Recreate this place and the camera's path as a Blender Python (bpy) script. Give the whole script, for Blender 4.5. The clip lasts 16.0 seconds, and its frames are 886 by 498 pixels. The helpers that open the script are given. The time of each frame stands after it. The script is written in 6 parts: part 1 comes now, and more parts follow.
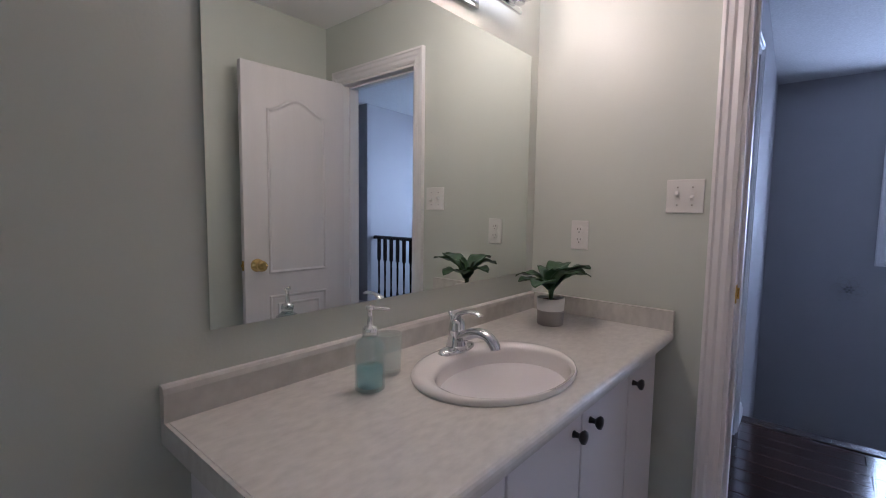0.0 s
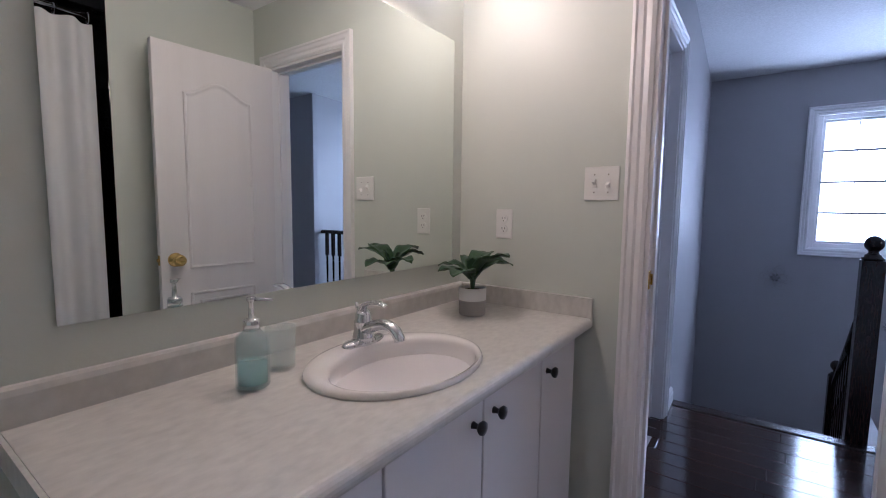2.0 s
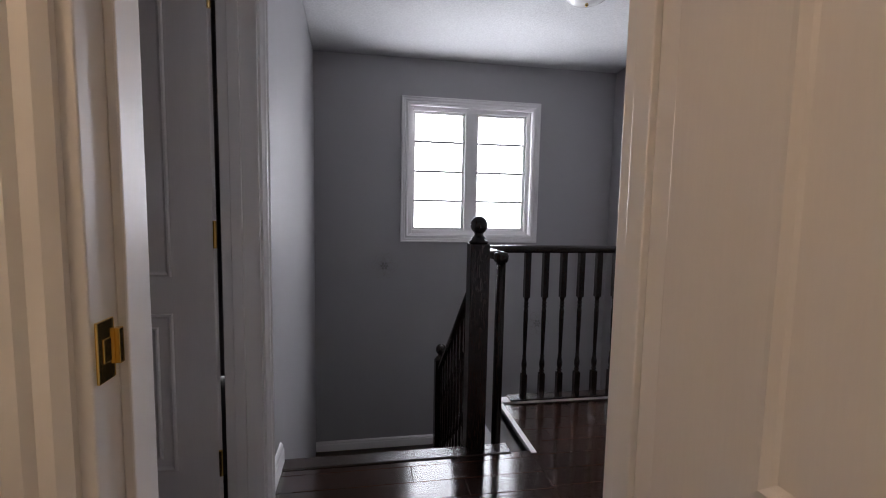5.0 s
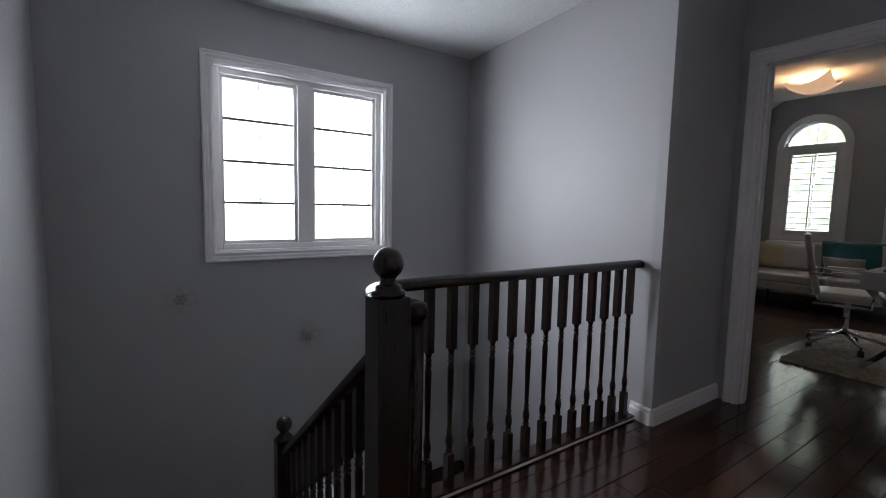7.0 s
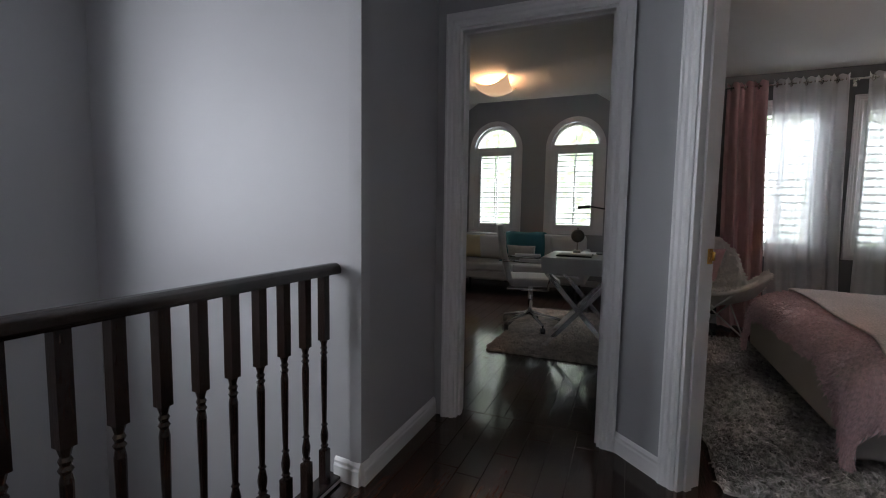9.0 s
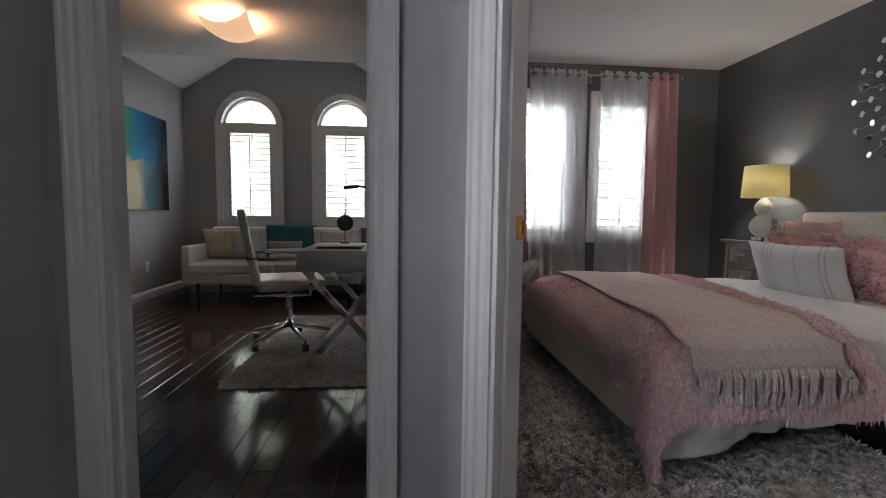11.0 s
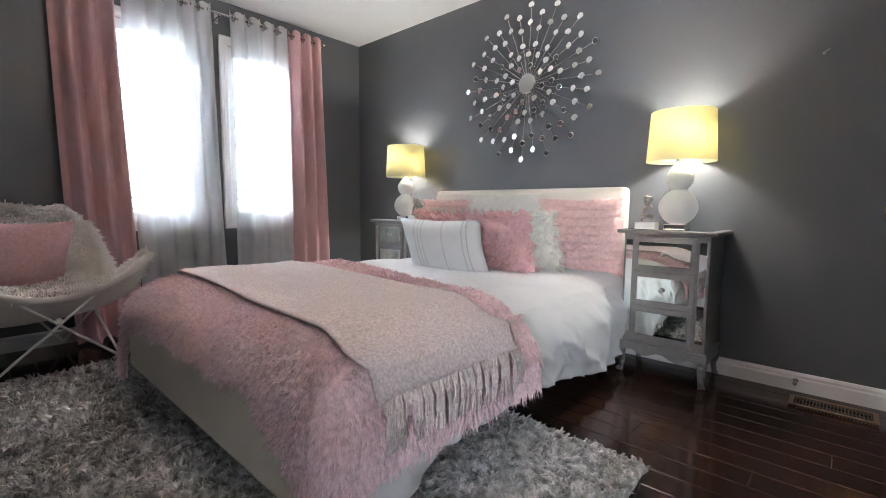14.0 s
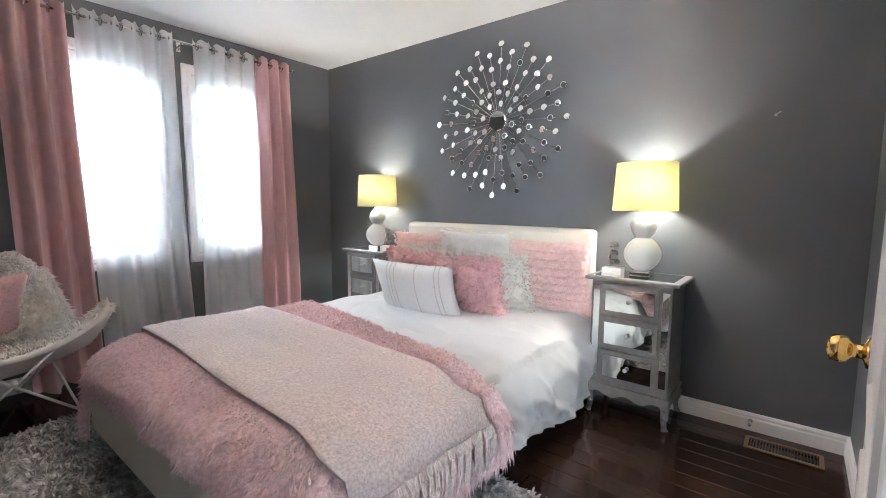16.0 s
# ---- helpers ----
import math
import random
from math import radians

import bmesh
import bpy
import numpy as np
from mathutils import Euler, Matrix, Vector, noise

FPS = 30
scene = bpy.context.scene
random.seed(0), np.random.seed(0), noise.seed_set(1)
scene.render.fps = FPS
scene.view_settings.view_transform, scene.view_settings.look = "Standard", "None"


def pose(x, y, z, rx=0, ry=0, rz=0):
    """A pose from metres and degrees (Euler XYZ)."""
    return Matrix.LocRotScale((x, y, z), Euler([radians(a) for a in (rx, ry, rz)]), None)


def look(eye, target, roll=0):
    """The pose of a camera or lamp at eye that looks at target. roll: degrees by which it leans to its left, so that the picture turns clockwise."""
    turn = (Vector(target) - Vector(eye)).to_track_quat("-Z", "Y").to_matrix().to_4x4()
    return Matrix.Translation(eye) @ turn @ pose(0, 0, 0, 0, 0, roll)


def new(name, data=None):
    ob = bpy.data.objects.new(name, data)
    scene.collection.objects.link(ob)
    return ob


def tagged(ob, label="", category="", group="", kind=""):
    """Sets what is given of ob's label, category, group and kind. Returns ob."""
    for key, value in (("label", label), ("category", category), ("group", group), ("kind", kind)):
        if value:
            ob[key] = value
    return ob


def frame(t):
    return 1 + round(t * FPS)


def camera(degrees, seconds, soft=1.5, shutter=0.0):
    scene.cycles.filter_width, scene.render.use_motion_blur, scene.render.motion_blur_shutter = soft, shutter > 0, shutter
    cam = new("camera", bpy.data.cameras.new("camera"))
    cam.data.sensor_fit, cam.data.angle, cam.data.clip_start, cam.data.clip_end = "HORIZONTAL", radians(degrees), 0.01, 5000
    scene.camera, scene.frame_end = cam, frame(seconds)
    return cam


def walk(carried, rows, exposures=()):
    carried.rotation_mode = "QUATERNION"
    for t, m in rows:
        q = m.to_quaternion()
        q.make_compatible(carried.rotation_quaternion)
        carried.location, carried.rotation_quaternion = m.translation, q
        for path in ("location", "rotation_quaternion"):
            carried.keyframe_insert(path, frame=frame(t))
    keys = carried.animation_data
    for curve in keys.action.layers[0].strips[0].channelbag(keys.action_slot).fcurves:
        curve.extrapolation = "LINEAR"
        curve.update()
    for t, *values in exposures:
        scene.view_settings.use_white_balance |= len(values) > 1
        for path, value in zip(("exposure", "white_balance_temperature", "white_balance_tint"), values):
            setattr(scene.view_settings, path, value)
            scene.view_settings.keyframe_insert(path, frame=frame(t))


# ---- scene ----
cam = camera(89.9, 16.0, soft=1.0)
METRES, EYE, TILT, LEAN, TURN = 5.2, 1.21, 0.0, 0.0, 40.5
ROWS = [
    (0.0, 0.0, 0.0, 0.0, 0.07, -4.89, -0.79),
    (0.5, 0.0032, -0.0, -0.0003, -0.43, -5.03, -0.71),
    (1.0, 0.0088, 0.0018, -0.0007, -1.21, -5.18, -0.72),
    (1.5, 0.0187, 0.0042, -0.0022, -2.45, -5.33, -0.63),
    (2.0, 0.0304, 0.0084, -0.0048, -4.69, -5.38, -0.64),
    (2.5, 0.0413, 0.019, -0.0112, -9.36, -5.35, -0.63),
    (3.0, 0.0521, 0.0397, -0.0155, -19.66, -5.32, -0.88),
    (3.5, 0.0711, 0.0659, -0.0201, -30.65, -5.25, -1.06),
    (4.0, 0.1019, 0.1005, -0.0233, -38.28, -5.34, -1.09),
    (4.5, 0.1312, 0.138, -0.0233, -44.38, -5.25, -1.08),
    (7.0, 0.2788, 0.3132, -0.0078, -74.36, -5.37, -1.18),
    (7.5, 0.325, 0.319, -0.0118, -81.18, -5.33, -1.16),
    (8.0, 0.3627, 0.3071, -0.0116, -89.59, -5.01, -1.11),
    (8.5, 0.405, 0.2914, -0.0146, -99.45, -4.87, -0.99),
    (11.0, 0.5682, 0.1507, -0.0431, -135.5, -4.42, -0.76),
    (11.5, 0.5845, 0.1147, -0.0539, -144.94, -4.42, -0.65),
    (12.0, 0.5985, 0.0847, -0.0631, -153.91, -4.52, -0.62),
    (12.5, 0.6149, 0.0601, -0.0677, -163.28, -4.5, -0.62),
    (13.0, 0.6192, 0.0386, -0.0694, -171.58, -4.65, -0.59),
    (13.5, 0.6164, 0.0204, -0.0661, -175.88, -4.91, -0.5),
    (14.0, 0.6173, 0.0112, -0.0573, -178.09, -5.4, -0.54),
    (14.5, 0.619, 0.0042, -0.0436, -180.08, -5.74, -0.54),
    (15.0, 0.6195, 0.004, -0.0291, -181.11, -5.83, -0.49),
    (15.5, 0.6196, 0.0065, -0.0144, -181.56, -5.91, -0.47),
    (16.0, 0.6185, 0.009, -0.0009, -181.74, -5.97, -0.44),
]
EXPOSE = [  # seconds, stops, kelvin, tint
    (0.0, -0.05, 4850, 22), (2.5, 0.2, 4850, 22), (3.4, 0.1, 5650, 22), (4.7, -0.05, 6600, 20), (7.0, -0.25, 6400, 12), (8.7, -0.25, 6400, 12),
    (11.0, 0.2, 6500, 14), (12.5, 0.25, 6300, 14), (13.0, 0.4, 6200, 12), (13.5, 1.05, 6100, 11), (14.5, 1.75, 6000, 9), (16.0, 1.85, 6000, 9)]
walk(cam, [(t, pose(0, 0, EYE, TILT, LEAN, TURN) @ pose(METRES * x, METRES * y, METRES * z, 90 + pitch, roll, yaw)) for t, x, y, z, yaw, pitch, roll in ROWS], EXPOSE)

# ---- world and light ----
world = bpy.data.worlds.new("sky")
scene.world = world
world.use_nodes = True
wn = world.node_tree.nodes
sky = wn.new("ShaderNodeTexSky")
sky.sky_type, sky.sun_disc, sky.sun_elevation, sky.sun_rotation = "NISHITA", False, radians(50), radians(200)
world.node_tree.links.new(sky.outputs[0], wn["Background"].inputs[0])
wn["Background"].inputs[1].default_value = 0.12


def area(name, m, sx, sy, power, colour):
    d = bpy.data.lights.new(name, "AREA")
    d.shape, d.size, d.size_y, d.energy, d.color = "RECTANGLE", sx, sy, power, colour
    ob = new(name, d)
    ob.matrix_world = m
    return ob


def bulb(name, p, power, colour, r=0.03):
    d = bpy.data.lights.new(name, "POINT")
    d.energy, d.color, d.shadow_soft_size = power, colour, r
    ob = new(name, d)
    ob.location = p
    return ob


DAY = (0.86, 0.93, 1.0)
WARM = (1.0, 0.62, 0.33)
area("stair_window_light", look((1.03, 5.545, 1.45), (1.2, 3.0, 1.3)), 1.1, 1.1, 52, DAY)
area("bed_window_light", look((6.32, 1.165, 1.5), (4.0, 1.0, 1.2)), 0.5, 1.25, 5.0, DAY)
area("bed_window_light", look((6.32, 0.31, 1.5), (4.0, 0.4, 1.2)), 0.5, 1.25, 5.0, DAY)
# Added lamps, out of view above the east windows, stand in for sky light.
area("sky_fill_east", look((8.0, 0.8, 4.2), (5.0, 0.7, 0.8)), 3.0, 2.0, 420, DAY)
area("sky_fill_office", look((9.8, 3.94, 4.6), (6.0, 3.94, 0.8)), 3.2, 2.0, 2000, DAY)
sun = new("sun", bpy.data.lights.new("sun", "SUN"))
sun.data.energy, sun.data.angle, sun.data.color = 2.0, radians(2), (1, 0.96, 0.9)
sun.matrix_world = look((0, 0, 10), (3, 8, 0))


# ---- materials ----
def mat(name, colour, rough=0.6, metal=0.0, grain=0.0, scale=30.0, bump=0.0, bscale=200.0, stain=0.06, stretch=(1, 1, 1), spec=0.5, trans=0.0, sheen=0.0, per_piece=0.0, alpha=1.0):
    m = bpy.data.materials.new(name)
    m.use_nodes = True
    nt = m.node_tree
    b = nt.nodes["Principled BSDF"]
    b.inputs["Roughness"].default_value = rough
    b.inputs["Metallic"].default_value = metal
    b.inputs["Specular IOR Level"].default_value = spec
    b.inputs["Transmission Weight"].default_value = trans
    b.inputs["Sheen Weight"].default_value = sheen
    b.inputs["Alpha"].default_value = alpha
    tc = nt.nodes.new("ShaderNodeTexCoord")
    mp = nt.nodes.new("ShaderNodeMapping")
    mp.inputs["Scale"].default_value = stretch
    nt.links.new(tc.outputs["Object"], mp.inputs[0])
    n1 = nt.nodes.new("ShaderNodeTexNoise")
    n1.inputs["Scale"].default_value, n1.inputs["Detail"].default_value = 1.7, 3
    nt.links.new(mp.outputs[0], n1.inputs["Vector"])
    n2 = nt.nodes.new("ShaderNodeTexNoise")
    n2.inputs["Scale"].default_value, n2.inputs["Detail"].default_value = scale, 6
    nt.links.new(mp.outputs[0], n2.inputs["Vector"])

    def span(src, amount):
        r = nt.nodes.new("ShaderNodeMapRange")
        r.inputs["From Min"].default_value, r.inputs["From Max"].default_value = 0.3, 0.7
        r.inputs["To Min"].default_value, r.inputs["To Max"].default_value = 1 - amount, 1 + amount
        nt.links.new(src, r.inputs["Value"])
        return r.outputs[0]

    def times(a, c):
        k = nt.nodes.new("ShaderNodeMath")
        k.operation = "MULTIPLY"
        nt.links.new(a, k.inputs[0])
        nt.links.new(c, k.inputs[1])
        return k.outputs[0]

    v = times(span(n1.outputs[0], stain), span(n2.outputs[0], grain))
    if per_piece:
        oi = nt.nodes.new("ShaderNodeObjectInfo")
        r = nt.nodes.new("ShaderNodeMapRange")
        r.inputs["To Min"].default_value, r.inputs["To Max"].default_value = 1 - per_piece, 1 + per_piece
        nt.links.new(oi.outputs["Random"], r.inputs["Value"])
        v = times(v, r.outputs[0])
    vm = nt.nodes.new("ShaderNodeVectorMath")
    vm.operation = "SCALE"
    vm.inputs[0].default_value = colour
    nt.links.new(v, vm.inputs["Scale"])
    nt.links.new(vm.outputs[0], b.inputs["Base Color"])
    if bump:
        n3 = nt.nodes.new("ShaderNodeTexNoise")
        n3.inputs["Scale"].default_value, n3.inputs["Detail"].default_value = bscale, 4
        nt.links.new(mp.outputs[0], n3.inputs["Vector"])
        bp = nt.nodes.new("ShaderNodeBump")
        bp.inputs["Strength"].default_value, bp.inputs["Distance"].default_value = bump, 0.004
        nt.links.new(n3.outputs[0], bp.inputs["Height"])
        nt.links.new(bp.outputs[0], b.inputs["Normal"])
    return m


def glow(name, colour, strength, mix=None):
    m = bpy.data.materials.new(name)
    m.use_nodes = True
    b = m.node_tree.nodes["Principled BSDF"]
    b.inputs["Base Color"].default_value = (*colour, 1)
    b.inputs["Emission Color"].default_value = (*colour, 1)
    b.inputs["Emission Strength"].default_value = strength
    return m


BATH_WALL = mat("pale_green_paint", (0.60, 0.63, 0.57), 0.45, bump=0.08, bscale=150, stain=0.02)
HALL_WALL = mat("grey_paint", (0.39, 0.38, 0.39), 0.55, bump=0.08, bscale=150, stain=0.02)
OFFICE_WALL = mat("mid_grey_paint", (0.34, 0.335, 0.34), 0.55, bump=0.08, bscale=150, stain=0.02)
BED_WALL = mat("charcoal_paint", (0.115, 0.12, 0.128), 0.42, bump=0.08, bscale=150, stain=0.03)
CEIL = mat("stipple_ceiling", (0.66, 0.66, 0.66), 0.9, grain=0.10, scale=90, bump=0.9, bscale=110, stain=0.02)
CEIL_SMOOTH = mat("ceiling_paint", (0.86, 0.85, 0.83), 0.85, bump=0.2, bscale=90, stain=0.02)
TRIM = mat("white_trim_paint", (0.79, 0.77, 0.77), 0.35, bump=0.03, bscale=60, stain=0.02)
WHITE = mat("white_plastic", (0.78, 0.77, 0.74), 0.3, stain=0.02)
DOOR = mat("white_door_paint", (0.74, 0.71, 0.71), 0.38, grain=0.01, scale=40, bump=0.05, bscale=40, stain=0.02, stretch=(8, 8, 0.6))
PLANK = mat("dark_wood_floor", (0.034, 0.015, 0.010), 0.11, grain=0.35, scale=14, bump=0.10, bscale=12, stain=0.15, stretch=(1, 9, 9), per_piece=0.35)
RAILWOOD = mat("dark_stained_oak", (0.020, 0.010, 0.007), 0.25, grain=0.4, scale=30, bump=0.15, bscale=30, stretch=(6, 6, 0.7))
MARBLE = mat("marble_laminate", (0.60, 0.585, 0.55), 0.32, grain=0.09, scale=26, stain=0.05, stretch=(2.2, 1.0, 1))
CABINET = mat("white_cabinet", (0.74, 0.72, 0.73), 0.4, stain=0.02)
CERAMIC = mat("white_ceramic", (0.82, 0.80, 0.78), 0.06, stain=0.01)
CHROME = mat("chrome", (0.75, 0.76, 0.78), 0.08, 1.0, stain=0.01)
NICKEL = mat("brushed_nickel", (0.6, 0.58, 0.55), 0.25, 1.0)
BRASS = mat("polished_brass", (0.80, 0.56, 0.20), 0.12, 1.0, stain=0.05)
BLACK = mat("black_metal", (0.015, 0.015, 0.017), 0.3)
MIRROR = mat("mirror_glass", (0.86, 0.90, 0.87), 0.0, 1.0, stain=0.0)
SILVER_PAINT = mat("silver_paint", (0.27, 0.255, 0.245), 0.38, 0.4, grain=0.1, scale=40)
GLASS = mat("clear_glass", (0.95, 0.97, 0.97), 0.02, trans=1.0, stain=0.0)
TEAL_GLASS = mat("teal_glass", (0.60, 0.86, 0.89), 0.03, alpha=0.22, stain=0.05, bump=0.4, bscale=120)
LEAF = mat("fiddle_leaf", (0.035, 0.085, 0.035), 0.4, grain=0.3, scale=20, stain=0.2)
SOIL = mat("potting_soil", (0.02, 0.015, 0.012), 0.9, grain=0.4, scale=90, bump=1, bscale=90)
POT_GREY = mat("grey_glaze", (0.42, 0.40, 0.38), 0.5, grain=0.05)
BLACK_TILE = mat("black_marble_tile", (0.012, 0.012, 0.013), 0.12, grain=0.5, scale=6)
CURTAIN_WHITE = mat("white_curtain", (0.72, 0.72, 0.73), 0.8, bump=0.2, bscale=300)
UPHOLSTERY = mat("ivory_upholstery", (0.80, 0.74, 0.65), 0.8, grain=0.05, scale=200, bump=0.2, bscale=400)
COMFORTER = mat("white_comforter", (0.74, 0.74, 0.75), 0.55, bump=0.35, bscale=22, stain=0.03, sheen=0.2)
PINK_FUR = mat("pink_fur", (0.94, 0.71, 0.73), 0.85, grain=0.20, scale=60, stain=0.06, sheen=0.4)
BLUSH_FUR = mat("blush_fur", (0.92, 0.66, 0.62), 0.85, grain=0.12, scale=40, stain=0.08, sheen=0.4)
PINK_PLUSH = mat("pink_plush", (0.80, 0.48, 0.50), 0.85, grain=0.12, scale=60, bump=0.6, bscale=70, sheen=0.4)
PINK_RUFFLE = mat("pink_ruffle", (0.90, 0.56, 0.56), 0.8, grain=0.1, scale=60, sheen=0.2)
IVORY_RUFFLE = mat("ivory_ruffle", (0.84, 0.81, 0.73), 0.75, grain=0.05, scale=60)
IVORY_FUR = mat("ivory_fur", (0.93, 0.90, 0.85), 0.9, grain=0.06, scale=30, sheen=0.4)
THROW = mat("beige_knit", (0.66, 0.565, 0.55), 0.9, grain=0.22, scale=110, bump=0.8, bscale=160, stain=0.05)
FRINGE = mat("beige_yarn", (0.64, 0.55, 0.52), 0.9, grain=0.2, scale=80)
RUG = mat("grey_shag", (0.46, 0.44, 0.42), 0.95, grain=0.55, scale=26, stain=0.30)
RUG_O = mat("taupe_shag", (0.60, 0.55, 0.50), 0.95, grain=0.3, scale=20, stain=0.2)
PINK_DRAPE = mat("pink_velvet", (0.62, 0.38, 0.39), 0.7, grain=0.06, scale=60, sheen=0.4, stretch=(1, 1, 0.2))
SATIN = mat("white_satin", (0.78, 0.78, 0.78), 0.4, grain=0.02, bump=0.2, bscale=18)
SEQUIN = mat("silver_sequin", (0.62, 0.60, 0.58), 0.3, 0.8, grain=0.5, scale=300, bump=1, bscale=500)
LEATHER = mat("white_leather", (0.74, 0.73, 0.74), 0.3, bump=0.1, bscale=120)
SOFA = mat("white_sofa_fabric", (0.66, 0.65, 0.66), 0.85, grain=0.05, scale=200, bump=0.15, bscale=300)
TEAL_FABRIC = mat("teal_throw", (0.05, 0.19, 0.22), 0.85, grain=0.2, scale=80)
CREAM_FABRIC = mat("cream_fur_fabric", (0.66, 0.58, 0.40), 0.9, grain=0.2, scale=60)
DARKWOOD = mat("dark_wood_leg", (0.02, 0.013, 0.01), 0.35)
STONE = mat("white_stone", (0.72, 0.70, 0.68), 0.5, grain=0.05)
PEWTER = mat("pewter", (0.35, 0.33, 0.31), 0.3, 1.0, grain=0.2, scale=40)
VENT = mat("bronze_vent", (0.20, 0.12, 0.065), 0.4, 0.5)
VENT_DARK = mat("dark_bronze_grille", (0.03, 0.02, 0.014), 0.5, 0.3)
JEWEL = mat("pearl_bead", (0.62, 0.61, 0.60), 0.15, 0.5, stain=0.02)
MUNTIN = mat("grey_grille_bar", (0.22, 0.22, 0.24), 0.5)
LAMP_BEAD = mat("beaded_ceramic", (0.74, 0.73, 0.72), 0.3, bump=0.9, bscale=150)
SHUTTER = mat("white_shutter", (0.72, 0.72, 0.72), 0.4, stain=0.02)
PAPER = mat("white_paper", (0.8, 0.8, 0.8), 0.7)


def sheer_mat():
    m = bpy.data.materials.new("sheer_voile")
    m.use_nodes = True
    nt = m.node_tree
    b = nt.nodes["Principled BSDF"]
    b.inputs["Base Color"].default_value, b.inputs["Roughness"].default_value = (0.90, 0.90, 0.91, 1), 0.9
    tl, tp, m1, m2 = (nt.nodes.new("ShaderNode" + k) for k in ("BsdfTranslucent", "BsdfTransparent", "MixShader", "MixShader"))
    tl.inputs[0].default_value = (0.85, 0.85, 0.87, 1)
    m1.inputs[0].default_value, m2.inputs[0].default_value = 0.30, 0.27
    nt.links.new(b.outputs[0], m1.inputs[1])
    nt.links.new(tl.outputs[0], m1.inputs[2])
    nt.links.new(m1.outputs[0], m2.inputs[1])
    nt.links.new(tp.outputs[0], m2.inputs[2])
    nt.links.new(m2.outputs[0], nt.nodes["Material Output"].inputs[0])
    return m


def shade_mat():
    m = bpy.data.materials.new("yellow_lampshade")
    m.use_nodes = True
    nt = m.node_tree
    b = nt.nodes["Principled BSDF"]
    b.inputs["Base Color"].default_value, b.inputs["Roughness"].default_value = (0.88, 0.84, 0.58, 1), 0.8
    tl, mx = nt.nodes.new("ShaderNodeBsdfTranslucent"), nt.nodes.new("ShaderNodeMixShader")
    tl.inputs[0].default_value = (1.0, 0.92, 0.60, 1)
    mx.inputs[0].default_value = 0.45
    nt.links.new(b.outputs[0], mx.inputs[1])
    nt.links.new(tl.outputs[0], mx.inputs[2])
    nt.links.new(mx.outputs[0], nt.nodes["Material Output"].inputs[0])
    return m


SHEER, SHADE = sheer_mat(), shade_mat()


# ---- mesh helpers ----
def obj(name, bm, material, parent=None, smooth=False, bevel=0.0, at=None):
    me = bpy.data.meshes.new(name)
    bmesh.ops.recalc_face_normals(bm, faces=bm.faces)
    if smooth:
        for f in bm.faces:
            f.smooth = True
    bm.to_mesh(me)
    bm.free()
    me.materials.append(material)
    ob = new(name, me)
    if bevel:
        md = ob.modifiers.new("bevel", "BEVEL")
        md.width, md.segments, md.limit_method, md.angle_limit = bevel, 2, "ANGLE", radians(40)
    if parent:
        ob.parent = parent
    if at is not None:
        ob.matrix_basis = at
    return ob


def empty(name, at=None):
    ob = new(name)
    ob.empty_display_size = 0.1
    if at is not None:
        ob.matrix_basis = at
    return ob


def bx(bm, x0, x1, y0, y1, z0, z1, m=None):
    vs = [bm.verts.new((m @ Vector(p)) if m else p) for p in ((x0, y0, z0), (x1, y0, z0), (x1, y1, z0), (x0, y1, z0), (x0, y0, z1), (x1, y0, z1), (x1, y1, z1), (x0, y1, z1))]
    for f in ((3, 2, 1, 0), (4, 5, 6, 7), (0, 1, 5, 4), (1, 2, 6, 5), (2, 3, 7, 6), (3, 0, 4, 7)):
        bm.faces.new([vs[i] for i in f])


def box(name, x0, x1, y0, y1, z0, z1, material, parent=None, bevel=0.0, m=None):
    bm = bmesh.new()
    bx(bm, x0, x1, y0, y1, z0, z1, m)
    return obj(name, bm, material, parent, bevel=bevel)


def lathe(bm, prof, seg=24, m=None, caps=True):
    rings = []
    for r, z in prof:
        ring = []
        for i in range(seg):
            a = 2 * math.pi * i / seg
            p = Vector((r * math.cos(a), r * math.sin(a), z))
            ring.append(bm.verts.new(m @ p if m else p))
        rings.append(ring)
    for a, b in zip(rings, rings[1:]):
        for i in range(seg):
            bm.faces.new((a[i], a[(i + 1) % seg], b[(i + 1) % seg], b[i]))
    if caps:
        bm.faces.new(rings[0][::-1])
        bm.faces.new(rings[-1])


def along(p0, p1):
    d = Vector(p1) - Vector(p0)
    return Matrix.Translation(p0) @ d.to_track_quat("Z", "Y").to_matrix().to_4x4(), d.length


def rod(bm, p0, p1, r, seg=10, r1=None):
    m, n = along(p0, p1)
    lathe(bm, [(r, 0), (r if r1 is None else r1, n)], seg, m)


def tube(bm, pts, r, seg=8):
    for a, b in zip(pts, pts[1:]):
        rod(bm, a, b, r, seg)
    for p in pts[1:-1]:
        ball(bm, p, r, seg, 6)


def ball(bm, p, r, seg=14, rings=9, sz=1.0):
    prof = [(max(1e-4, r * math.sin(math.pi * i / rings)), -sz * r * math.cos(math.pi * i / rings)) for i in range(rings + 1)]
    lathe(bm, prof, seg, Matrix.Translation(p))


def grid(bm, nu, nv, fn):
    g = [[bm.verts.new(fn(i / nu, j / nv)) for j in range(nv + 1)] for i in range(nu + 1)]
    for i in range(nu):
        for j in range(nv):
            bm.faces.new((g[i][j], g[i + 1][j], g[i + 1][j + 1], g[i][j + 1]))
    return g


